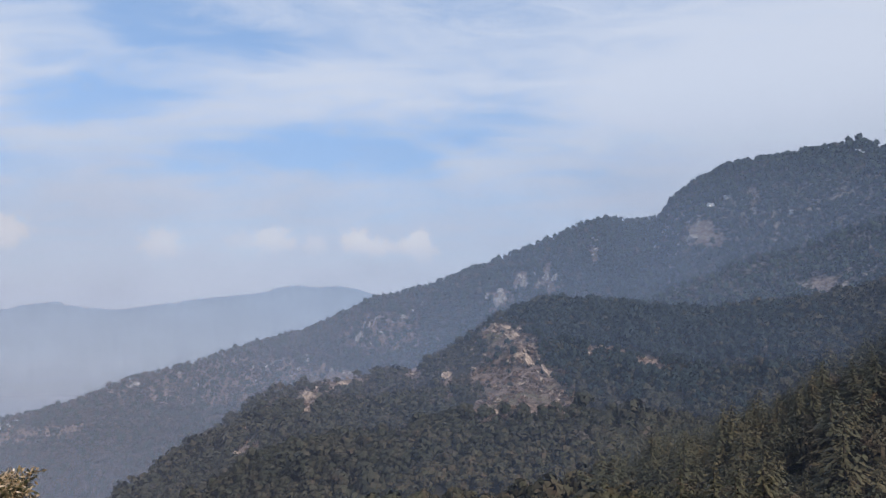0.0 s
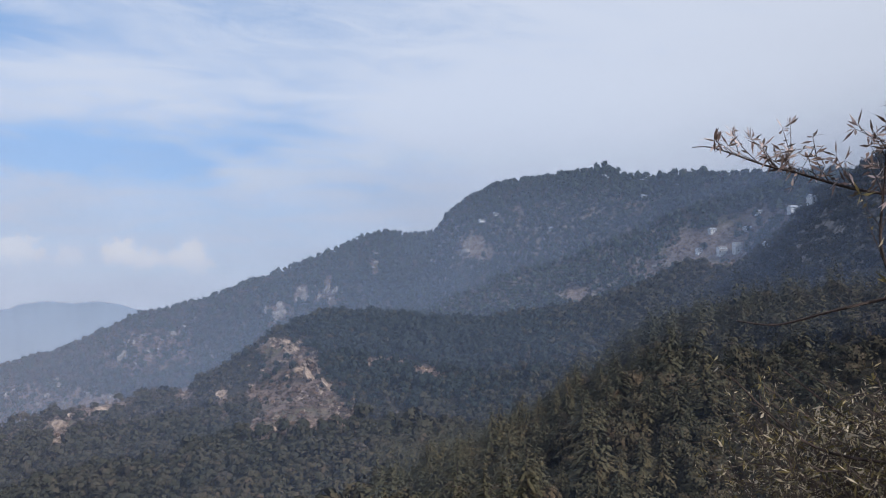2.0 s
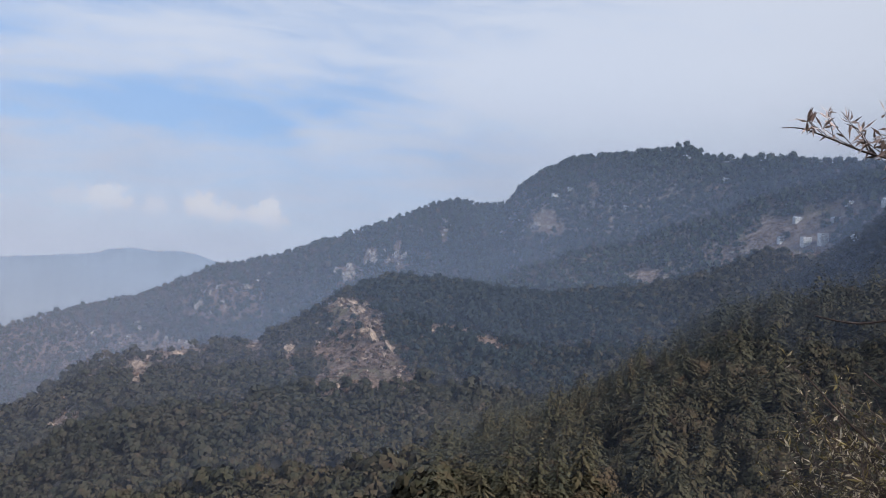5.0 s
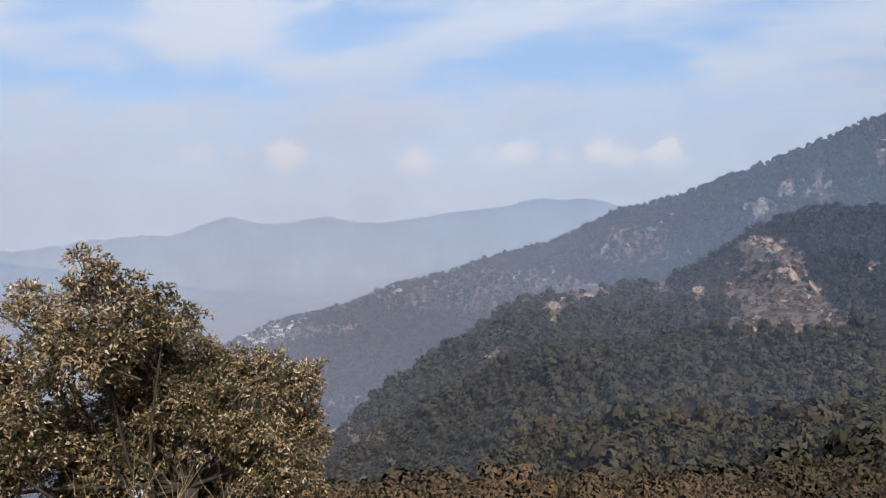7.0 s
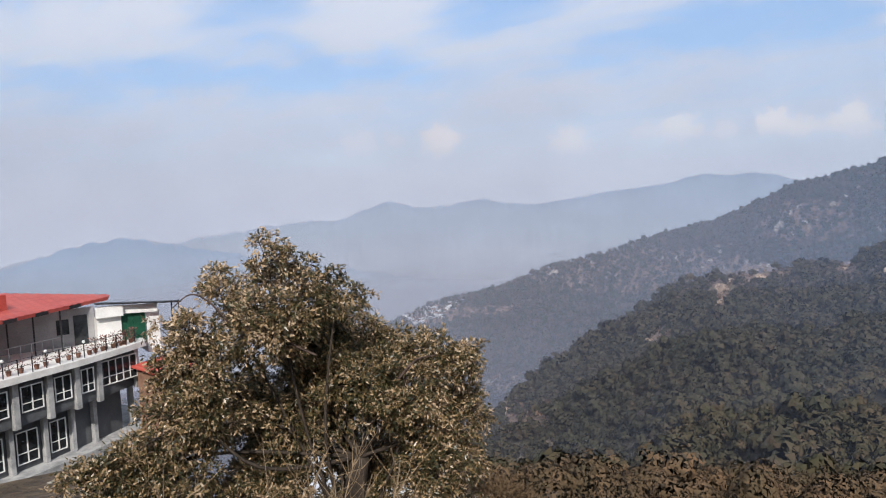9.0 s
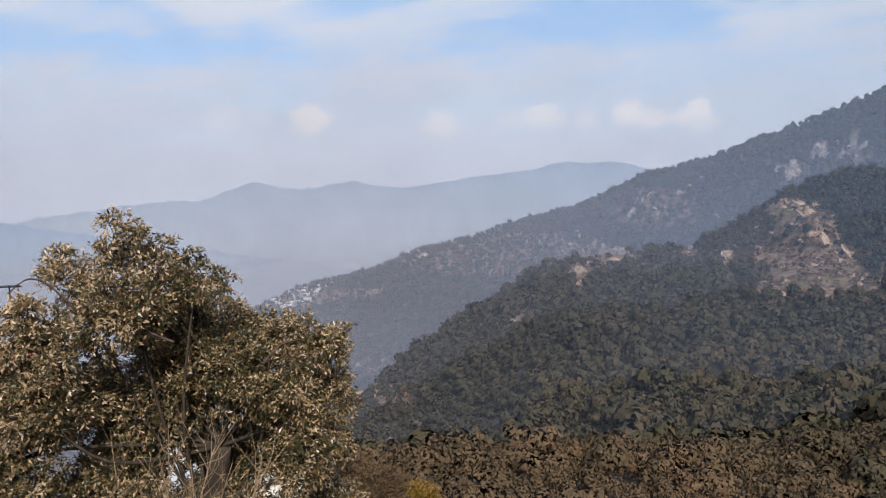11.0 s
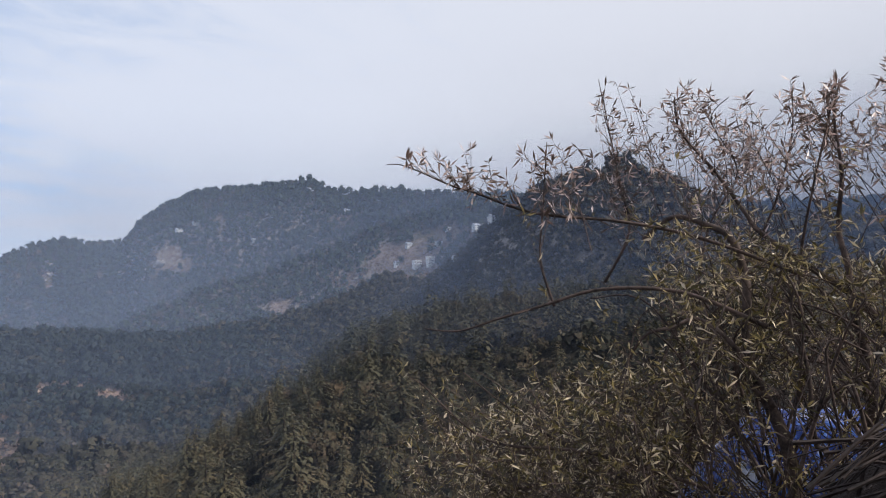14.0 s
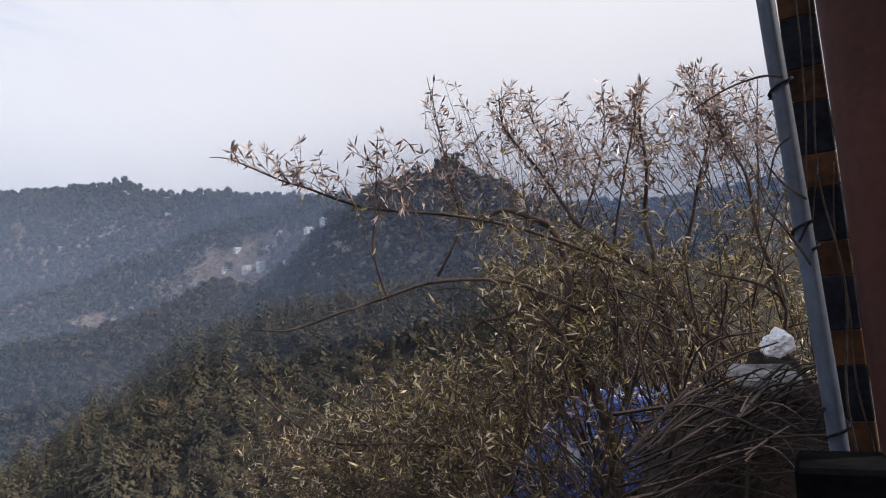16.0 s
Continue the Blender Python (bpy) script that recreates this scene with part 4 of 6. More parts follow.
for a, rad, zz in zip(SCAT[0][own], SCAT[1][own], SCAT[2][own]):
    k = int(g.integers(0, 4)) if g.random() < np.clip(0.30 + (rad / near_r(a) - 0.52) * 1.4, 0.3, 0.85) else int(g.integers(4, 7))
    s = float(np.exp(g.normal(0.03, 0.24)))
    m = Matrix.LocRotScale((rad * sin(radians(a)), rad * cos(radians(a)), zz - 0.3), Euler((0, 0, g.uniform(0, 6.28))), (s, s, s * g.uniform(0.9, 1.12)))
    if used[k]:
        ob = copy_thing(kinds[k], m)
        ob.matrix_basis = m
    else:
        kinds[k].matrix_basis, used[k] = m, True


# ---------------------------------------------------------------- rocks and dry scrub on the open ground
def meet(az, el, r0=150.0, r1=3200.0):
    """Where a sight line from the road first meets the ground."""
    rr = np.arange(r0, r1, 6.0)
    zz = land(np.full_like(rr, az), rr)
    hit = np.where(np.degrees(np.arctan2(zz - EYE, rr)) >= el)[0]
    k = hit[0] if len(hit) else len(rr) - 1
    return rr[k], float(zz[k])


def rock_mesh(seed, flat=0.7, mat=None):
    g = np.random.default_rng(seed)
    bm = bmesh.new()
    bmesh.ops.create_icosphere(bm, subdivisions=2, radius=1)
    off = Vector(g.uniform(-50, 50, 3))
    for v in bm.verts:
        k = 1 + 0.55 * noise.fractal(v.co * 1.3 + off, 0.7, 2.0, 4)
        v.co = Vector((v.co.x * k, v.co.y * k * 0.85, v.co.z * k * flat))
        v.co = Vector([round(c * 4.5) / 4.5 * 0.45 + c * 0.55 for c in v.co])
    me = bpy.data.meshes.new("rock_outcrop")
    bm.to_mesh(me)
    bm.free()
    me.materials.append(mat or M_ROCK)
    return me


rocks = [rock_mesh(200 + i, 0.6 + 0.12 * (i % 4)) for i in range(7)]
cliffs = [rock_mesh(220 + i, 0.7 + 0.15 * (i % 4), M_CLIFF) for i in range(7)]
g = np.random.default_rng(43)
KNOLL_ROCKS = [(6.0, -5.4, 1.7, 2.0, 20, 2.2), (4.9, -3.2, 1.3, 0.6, 16, 3.2), (3.0, -5.6, 1.4, 1.2, 9, 2.0), (6.7, -7.4, 2.8, 1.4, 12, 1.9), (3.5, -9.2, 1.1, 0.8, 7, 2.6), (9.5, -8.2, 0.8, 0.6, 6, 2.4),
    (0.4, -7.2, 0.4, 1.0, 6, 2.4), (-2.4, -6.3, 0.8, 0.4, 5, 2.6), (0.2, -5.9, 1.6, 0.8, 8, 2.2)]
HILL_ROCKS = [(-16.0, -6.0, 9.0, 1.3, 34, 4.5), (-4.5, -2.6, 4.0, 2.0, 22, 4.5), (4.4, -0.5, 1.0, 0.6, 9, 7.0), (33.9, 2.6, 1.0, 0.5, 8, 3.5), (-9.0, -6.8, 2.2, 0.6, 12, 2.8), (-10.4, -8.5, 0.5, 0.9, 5, 2.6),
    (14.0, -4.9, 2.6, 0.7, 9, 2.6), (7.9, 0.8, 1.4, 0.5, 14, 6.0), (6.4, 1.0, 0.5, 0.9, 10, 6.0), (12.1, 3.5, 0.2, 0.8, 4, 8.0), (-5.2, -3.2, 1.8, 1.0, 8, 6.0), (-12.5, -6.2, 2.5, 0.9, 10, 5.0),
    (-15.2, -11.6, 0.9, 0.8, 4, 2.2), (-28.3, -17.3, 1.2, 0.7, 10, 2.6), (-28.0, -15.2, 2.2, 0.3, 6, 6.0), (17.0, 3.4, 2.5, 1.2, 8, 5.0), (31.0, 1.2, 2.0, 0.8, 6, 3.2)]
for a, e, wa, we, n, size in KNOLL_ROCKS + HILL_ROCKS:
    for _ in range(n):
        pa, pe = a + wa * g.uniform(-1, 1), e + we * g.uniform(-1, 1)
        pr, pz = meet(pa, pe)
        s = size * float(np.exp(g.normal(0, 0.45))) * (pr / 830 if pr < 1100 else 1.0)
        ob = new("rock_outcrop", (cliffs if pr > 1150 else rocks)[int(g.integers(0, 7))])
        ob.matrix_world = Matrix.LocRotScale((pr * sin(radians(pa)), pr * cos(radians(pa)), pz + 0.1 * s), Euler((g.uniform(-0.4, 0.4), g.uniform(-0.4, 0.4), g.uniform(0, 6.28))), (s * 1.25, s, s * 1.1))
        tagged(ob, "weathered grey and tan rock outcrop on the bare hillside", "rock", "rock outcrops")

# tilted slabs down the edge of the knoll
for i in range(22):
    t = i / 21
    pa, pe = 5.0 + 3.6 * t + g.normal(0, 0.35), -2.9 - 4.3 * t + g.normal(0, 0.35)
    pr, pz = meet(pa, pe)
    s = 2.2 * float(np.exp(g.normal(0, 0.35)))
    ob = new("rock_slab", rocks[int(g.integers(0, 7))])
    ob.matrix_world = Matrix.LocRotScale((pr * sin(radians(pa)), pr * cos(radians(pa)), pz), Euler((g.uniform(-0.3, 0.3), 0.85 + g.uniform(-0.2, 0.2), g.uniform(-0.4, 0.3))), (s * 2.3, s * 1.2, s * 0.75))
    tagged(ob, "tilted tan rock slab on the edge of the knoll", "rock", "rock slabs on the knoll")

scrub = [clump_template(70 + i, 20, 0.26, 0.8) for i in range(4)]
sa, sr, sz = [], [], []
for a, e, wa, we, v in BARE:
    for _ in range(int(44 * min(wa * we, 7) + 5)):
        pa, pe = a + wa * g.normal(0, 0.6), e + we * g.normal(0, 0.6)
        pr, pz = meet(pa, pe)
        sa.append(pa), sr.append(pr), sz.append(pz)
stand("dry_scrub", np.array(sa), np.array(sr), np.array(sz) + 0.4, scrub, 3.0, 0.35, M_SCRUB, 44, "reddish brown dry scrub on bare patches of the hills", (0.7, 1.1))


# ---------------------------------------------------------------- boxes and buildings
def box(bm, lo, hi, bev=0.0):
    made = bmesh.ops.create_cube(bm, size=1)["verts"]
    for v in made:
        v.co = Vector([lo[i] + (v.co[i] + 0.5) * (hi[i] - lo[i]) for i in range(3)])
    if bev:
        edges = list({e for v in made for e in v.link_edges})
        bmesh.ops.bevel(bm, geom=edges, offset=bev, segments=1, affect="EDGES")
    return made


def boxes(name, spans, mat, parent, label="", bev=0.0):
    bm = bmesh.new()
    for lo, hi in spans:
        box(bm, lo, hi, bev)
    return part(name, bm, mat, parent, label)


def hill_house(az, el, wide, deep, storeys, wall, roof, label, turn=0.0, pitched=True, r0=150.0):
    r, z = meet(az, el, r0)
    turn = turn or 32.0
    root = empty("house", label, "house", pose(r * sin(radians(az)), r * cos(radians(az)), z, 0, 0, -az + turn))
    h = 3.1 * storeys
    w, d = wide / 2, deep / 2
    boxes("wall", [((-w, -d, -5), (w, d, h))], wall, root)
    if pitched:
        bm = bmesh.new()
        o = 0.6
        v = [bm.verts.new(c) for c in ((-w - o, -d - o, h - 0.1), (w + o, -d - o, h - 0.1), (w + o, d + o, h - 0.1), (-w - o, d + o, h - 0.1), (-w - o, 0, h + d * 0.6), (w + o, 0, h + d * 0.6))]
        for f in ((0, 1, 5, 4), (2, 3, 4, 5), (1, 2, 5), (3, 0, 4), (3, 2, 1, 0)):
            bm.faces.new([v[i] for i in f])
        part("roof", bm, roof, root)
    else:
        boxes("roof", [((-w - 0.5, -d - 0.6, h), (w + 0.5, d + 0.5, h + 0.35))], roof, root)
    bays = max(2, int(wide / 3.2))
    for s in range(storeys):
        for b in range(bays):
            x = -w + (b + 0.5) * wide / bays
            win = boxes("window", [((x - 0.75, -d - 0.06, s * 3.1 + 0.9), (x + 0.75, -d - 0.01, s * 3.1 + 2.3))], M_DARKGLASS, root)
        if storeys > 2:
            boxes("balcony", [((-w - 0.3, -d - 1.2, s * 3.1 - 0.12), (w + 0.3, -d - 0.02, s * 3.1 + 0.12)), ((-w - 0.3, -d - 1.2, s * 3.1 + 0.12), (w + 0.3, -d - 1.1, s * 3.1 + 0.95))], wall, root)
    return root


W = "white-painted hill house with dark windows among trees"
hill_house(39.1, 3.4, 14, 10, 4, M_WHITE, M_WHITE, "white four-storey hotel block with balconies on the hillside", pitched=False)
hill_house(40.2, 3.4, 13, 10, 5, M_WHITE, M_WHITE, "white five-storey hotel block with balconies on the hillside", pitched=False)
hill_house(37.5, 3.5, 10, 8, 2, M_WHITE, M_TIN, W)
hill_house(42.3, 3.6, 8, 8, 2, M_TINT, M_TIN, "grey-white hill house with tin roof among trees")
hill_house(44.6, 6.15, 42, 12, 2, M_WHITE, M_TIN, "long white house with a tin roof below the ridge")
hill_house(45.6, 6.7, 14, 10, 2, M_WHITE, M_TIN, W)
hill_house(41.8, 6.3, 13, 9, 1, M_WHITE, M_TIN, W)
hill_house(42.9, 6.7, 10, 9, 1, M_TINT, M_TIN, W)
hill_house(38.5, 5.0, 12, 9, 2, M_TINT, M_TIN, W)
hill_house(41.0, 5.1, 16, 9, 1, M_TINT, M_TIN, W)
hill_house(20.9, 6.5, 22, 9, 1, M_WHITE, M_TIN, W)
hill_house(22.0, 7.0, 14, 9, 1, M_TINT, M_TIN, W)
hill_house(30.7, 9.7, 15, 10, 1, M_WHITE, M_TIN, W)
hill_house(22.1, 8.3, 9, 8, 1, M_WHITE, M_TIN, W)
hill_house(24.1, 8.6, 9, 8, 1, M_TINT, M_TIN, W)
hill_house(27.9, 7.6, 9, 8, 1, M_WHITE, M_TIN, W)
hill_house(33.7, 8.0, 20, 10, 1, M_TINT, M_TIN, W)
hill_house(36.3, 8.6, 14, 9, 1, M_TINT, M_TIN, W)
hill_house(26.3, 5.6, 10, 8, 1, M_TINT, M_TIN, W)
hill_house(23.4, 4.0, 9, 8, 1, M_TINT, M_TIN, W)
hill_house(-15.3, -4.35, 14, 9, 1, M_WHITE, M_TIN, "small white house on the bare skyline", r0=1500)
hill_house(-27.4, -8.0, 15, 10, 1, M_WHITE, M_TIN, "small white house on the ridge above the village", r0=1500)
g = np.random.default_rng(47)
for i in range(84):
    a = g.uniform(-36.0, -30.6)
    top = np.interp(a, [-36, -34.7, -32.9, -30], [-10.0, -9.5, -9.0, -8.5])
    e = top - g.uniform(0.05, 1.25) * (0.6 if a > -32 else 1)
    hill_house(a, e, g.uniform(8, 16), g.uniform(7, 11), int(g.integers(1, 3)), [M_WHITE, M_TINT, M_BRICKISH][int(g.choice([0, 1, 1, 1, 2, 2]))], [M_TIN, M_TINT, M_BRICKISH][int(g.choice([0, 1, 1, 2]))],
               "small village house with a pale flat or tin roof", g.uniform(-40, 40), g.random() < 0.5, 1500)


# ---------------------------------------------------------------- the hotel with the red roof
A, B = Vector((50 * sin(radians(-65)), 50 * cos(radians(-65)), 0)), Vector((57 * sin(radians(-55.3)), 57 * cos(radians(-55.3)), 0))
U = (B - A).normalized()
hotel_turn = math.degrees(atan2(U.y, U.x))
HZ = EYE + 50 * tan(radians(-11.4))      # top of the terrace slab
LEN = (B - A).length
hotel = empty("hotel", "grey two-storey hotel with a white terrace slab and red tin roof", "building", pose(A.x, A.y, HZ, 0, 0, hotel_turn))
# local axes: x along the front, y into the building, z up; the front face is at y = 0


def curve_y(x):
    """The terrace edge swings back towards its far end."""
    return 0.012 * max(0.0, x - 3) ** 2


def strip(bm, x0, x1, y_front, y_back, z0, z1, n=12, shear=0.0):
    """A curved slab along the front."""
    rows = []
    for i in range(n + 1):
        x = x0 + (x1 - x0) * i / n
        c = curve_y(x)
        s = x + shear * i / n
        rows.append([bm.verts.new(p) for p in ((x, c + y_front, z0), (x, c + y_front, z1), (s, y_back, z1), (s, y_back, z0))])
    for p, q in zip(rows, rows[1:]):
        for k in range(4):
            bm.faces.new((p[k], q[k], q[(k + 1) % 4], p[(k + 1) % 4]))
    bm.faces.new(rows[0])
    bm.faces.new(rows[-1][::-1])


bm = bmesh.new()
strip(bm, -9, LEN, -0.75, 13, -0.42, 0.0, shear=8.0)
part("terrace_slab", bm, M_CONCRETE, hotel, "white-painted concrete terrace slab")
bm = bmesh.new()
strip(bm, -9, LEN - 0.5, 0.0, 11.5, -3.1, -0.42)
part("upper_wall", bm, M_GREYWALL, hotel, "dark grey painted wall")
bm = bmesh.new()
strip(bm, -9, LEN - 1.5, 0.9, 11.4, -6.4, -3.1)
part("lower_wall", bm, M_GREYWALL, hotel, "dark grey painted wall")
bm = bmesh.new()
strip(bm, -9, LEN - 0.5, 0.02, 11, -3.25, -3.1)
part("floor_band", bm, M_GREYWALL, hotel)
bm = bmesh.new()
strip(bm, -10, LEN + 3, -0.6, 10.5, -9.5, -6.4)
part("retaining_wall", bm, M_PALEWALL, hotel, "pale stained concrete retaining wall")


def along(az, y=0.0):
    """Where the bearing az crosses the line y behind the hotel's front."""
    d = Vector((sin(radians(az)), cos(radians(az)), 0))
    den = U.x * d.y - U.y * d.x
    px, py = A.x - U.y * y, A.y + U.x * y
    return (d.x * py - d.y * px) / den


cols = [along(a) for a in (-66.2, -64.2, -62.05, -60.25, -58.7)] + [LEN - 0.7]
for x in cols:
    c = curve_y(x)
    boxes("pillar", [((x - 0.2, c - 0.28, -3.4), (x + 0.2, c + 0.05, -0.42))], M_PALEWALL, hotel, bev=0.02)
    boxes("pillar", [((x - 0.16, c + 0.5, -6.4), (x + 0.16, c + 0.85, -3.26))], M_PALEWALL, hotel, bev=0.02)


def hotel_window(x0, x1, z0, z1, y, lights):
    """White-framed window: transom low down, mullions between the lights."""
    root = boxes("window", [((x0, y - 0.04, z0), (x1, y - 0.012, z1))], M_DARKGLASS, hotel)
    t = 0.034
    bars = [((x0, y - 0.1, z0), (x1, y - 0.045, z0 + 2 * t)), ((x0, y - 0.1, z1 - 2 * t), (x1, y - 0.045, z1)), ((x0, y - 0.1, z0 + 0.32 * (z1 - z0)), (x1, y - 0.046, z0 + 0.32 * (z1 - z0) + 1.4 * t))]
    for i in range(lights + 1):
        x = x0 + (x1 - x0 - 2 * t) * i / lights
        bars.append(((x, y - 0.098, z0 + 2 * t), (x + 2 * t, y - 0.047, z1 - 2 * t)))
    boxes("window_frame", bars, M_WHITE, root, "white window frame")


for i, (p, q) in enumerate(zip(cols, cols[1:])):
    y0 = curve_y((p + q) / 2)
    if i == len(cols) - 2:
        hotel_window(p + 0.35, q - 0.2, -2.5, -0.75, y0 - 0.12, 5)
    else:
        hotel_window(p + 0.42, q - 0.4, -2.5, -0.85, y0 - 0.02, 2)
    if i < 3:
        hotel_window(p + 0.45, q - 0.4, -6.0, -3.9, y0 + 0.86, 2)

# terrace pavilion: back wall, posts, white rooms, green sheet, set at its own angle on the terrace
P0, P1 = aim(-62, 0, 58.0), aim(-54, 0, 59.5)
PV = (P1 - P0).normalized()
PAV = hotel.matrix_world.inverted() @ pose(P0.x, P0.y, HZ, 0, 0, math.degrees(atan2(PV.y, PV.x)))


def pav_x(az, y=0.0):
    """Where the bearing az crosses the pavilion's line at depth y."""
    o = Vector((P0.x, P0.y)) + y * Vector((-PV.y, PV.x))
    d = Vector((sin(radians(az)), cos(radians(az))))
    return (o.x * d.y - o.y * d.x) / (PV.y * d.x - PV.x * d.y)


def pav(name, spans, mat, label="", fall=0.0):
    """A part of the pavilion; fall: how far its top line sinks towards the far end."""
    ob = boxes(name, spans, mat, hotel, label)
    if fall:
        xs = [v.co.x for v in ob.data.vertices]
        for v in ob.data.vertices:
            v.co.z -= fall * (v.co.x - min(xs)) / (max(xs) - min(xs))
    ob.matrix_basis = PAV
    return ob


x2, x3, x4, x5 = pav_x(-58.75), pav_x(-57.15), pav_x(-55.4), pav_x(-54.5)
pav("back_wall", [((-9, 0, 0.0), (x2, 0.3, 2.7))], M_GREYLIGHT, "light grey terrace back wall")
pav("dark_doorway", [((pav_x(-60.1), -0.05, 0.0), (pav_x(-59.2), -0.005, 2.2))], M_DARKGLASS)
pav("dark_window", [((pav_x(-61.2), -0.05, 0.9), (pav_x(-60.4), -0.005, 2.0))], M_DARKGLASS)
pav("white_room", [((x2, -1.0, 0.0), (x3, 4, 1.9))], M_WHITE, "white plastered stair room")
pav("white_panel", [((x2 - 0.1, -1.4, 1.95), (x3 + 0.1, -1.05, 2.75))], M_WHITE, "white sheet-metal fascia panel")
pav("white_panel", [((x3 + 0.15, -1.1, 2.05), (x5 - 0.2, -0.85, 2.68))], M_WHITE, "white sheet-metal fascia panel", 0.15)
for i in range(int((x4 - x3) / 0.22)):
    pav("green_sheet", [((x3 + i * 0.22, -0.8 + 0.03 * (i % 2), -0.2), (x3 + i * 0.22 + 0.215, -0.72 + 0.03 * (i % 2), 2.04))], M_GREEN, "dark green corrugated sheet wall")
pav("white_wall", [((x4, -0.7, -1.2), (x5, 4.0, 2.0))], M_WHITE)
for a in (-65.6, -64.2, -62.6, -60.9):
    x = pav_x(a, -1.9)
    pav("roof_post", [((x - 0.05, -1.9, 0.0), (x + 0.05, -1.8, 2.95))], M_DARKMETAL)
for a, w, d2 in ((-64.4, 1.1, 0.8), (-63.2, 0.9, 0.9)):
    x = along(a, 5.0)
    table = empty("terrace_table", "dark table set under the terrace roof", "table", hotel.matrix_world @ Matrix.Translation((x, 6.8, 0)))
    boxes("top", [((-w, -0.4, 0.7), (w, 0.4, 0.76))], M_DARKMETAL, table)
    for sx in (-w + 0.1, w - 0.1):
        for sy in (-0.3, 0.3):
            boxes("leg", [((sx - 0.03, sy - 0.03, 0.0), (sx + 0.03, sy + 0.03, 0.7))], M_DARKMETAL, table)


def red_roof(name, x0, x1, y0, y1, z0, z1, parent, ribs=26):
    """A mono-pitch tin roof with standing ribs."""
    bm = bmesh.new()
    n = ribs * 2
    rows = []
    for i in range(n + 1):
        x = x0 + (x1 - x0) * i / n
        k = 0.05 if i % 2 else 0.0
        rows.append([bm.verts.new(p) for p in ((x, y0, z0 + k), (x, y1, z1 + k), (x, y1, z1 - 0.08), (x, y0, z0 - 0.12))])
    for p, q in zip(rows, rows[1:]):
        for k in range(4):
            bm.faces.new((p[k], q[k], q[(k + 1) % 4], p[(k + 1) % 4]))
    bm.faces.new(rows[0])
    bm.faces.new(rows[-1][::-1])
    return part(name, bm, M_REDTIN, parent, "faded red tin roof")


# the broad red roof, almost level, its front eave running away along the terrace
RZ = EYE + 57 * tan(radians(-6.92))
eave_a, eave_b, back_b, back_a = [aim(az, 0, far) for az, far in ((-74, 45.5), (-57.75, 59.8), (-57.6, 61.2), (-74, 86))]
bm = bmesh.new()
rows = []
for i in range(61):
    t = i / 60
    lo, hi = eave_a.lerp(eave_b, t), back_a.lerp(back_b, t)
    lift = 0.045 if i % 2 else 0.0
    rows.append([bm.verts.new(hotel.matrix_world.inverted() @ Vector((*p.xy, z))) for p, z in ((lo, RZ + lift), (hi, RZ + 0.35 * (1 - t) + lift), (hi, RZ + 0.35 * (1 - t) - 0.08), (lo, RZ - 0.22))])
for p, q in zip(rows, rows[1:]):
    for k in range(4):
        bm.faces.new((p[k], q[k], q[(k + 1) % 4], p[(k + 1) % 4]))
bm.faces.new(rows[0])
bm.faces.new(rows[-1][::-1])
part("red_roof", bm, M_REDTIN, hotel, "faded red tin roof")
stack = aim(-65.6, 0, 57.5)
bm = bmesh.new()
box(bm, (-1.2, -1.0, 0.0), (1.2, 1.0, 1.35), 0.03)
bmesh.ops.transform(bm, matrix=hotel.matrix_world.inverted() @ pose(stack.x, stack.y, RZ - 0.2, 0, 0, hotel_turn), verts=bm.verts)
part("roof_box", bm, M_REDTIN, hotel, "red tin box raised on the roof")
pav("roof_edge", [((x2 - 0.1, -1.6, 3.0), (x5 + 1.5, -0.9, 3.1))], M_DARKMETAL, "dark roof edge", 0.55)
for t in (0.55, 0.68, 0.83):
    lo = eave_a.lerp(eave_b, t)
    ob = boxes("gutter_patch", [((-0.55, -0.04, -0.26), (0.55, 0.02, -0.02))], M_DARKMETAL, hotel, "dark patch on the eave")
    ob.matrix_basis = hotel.matrix_world.inverted() @ pose(lo.x, lo.y, RZ, 0, 0, math.degrees(atan2(eave_b.y - eave_a.y, eave_b.x - eave_a.x)))
pav("roof_post", [((x5 + 0.75, -1.4, -0.4), (x5 + 0.83, -1.32, 2.68))], M_DARKMETAL)
pav("roof_post", [((x5 + 1.3, -1.4, 2.0), (x5 + 1.36, -1.34, 2.66))], M_DARKMETAL)

# terrace furniture: railing, pots
rail_x = np.arange(-8.5, LEN - 0.3, 0.95)
railing = empty("terrace_railing", "thin steel railing posts with lamp globes along the terrace edge", "railing", hotel.matrix_world.copy())
for i, x in enumerate(rail_x):
    c = curve_y(x) - 0.45
    boxes("post", [((x - 0.025, c - 0.025, 0.0), (x + 0.025, c + 0.025, 0.98))], M_DARKMETAL, railing)
    if i % 3 == 0:
        bm = bmesh.new()
        bmesh.ops.create_uvsphere(bm, u_segments=10, v_segments=6, radius=0.11, matrix=Matrix.Translation((x, c, 1.08)))
        part("lamp_globe", bm, M_WHITE, railing, "white lamp globe")
for h in (0.5, 0.95):
    v, f = tube([[((x, curve_y(x) - 0.45, h), 0.015) for x in rail_x]], 4)
    link_mesh("rail", v, f, M_DARKMETAL, railing)
inner = empty("inner_railing", "light steel hoop railing across the terrace", "railing", hotel.matrix_world.copy())
for x in np.arange(-8, along(-60.5, 3.6), 0.8):
    boxes("post", [((x - 0.03, 3.55, 0.0), (x + 0.03, 3.61, 0.95))], M_GREYLIGHT, inner)
v, f = tube([[((x, 3.58, 0.95), 0.03) for x in np.arange(-8, along(-60.4, 3.6), 0.8)]], 4)
link_mesh("rail", v, f, M_GREYLIGHT, inner)
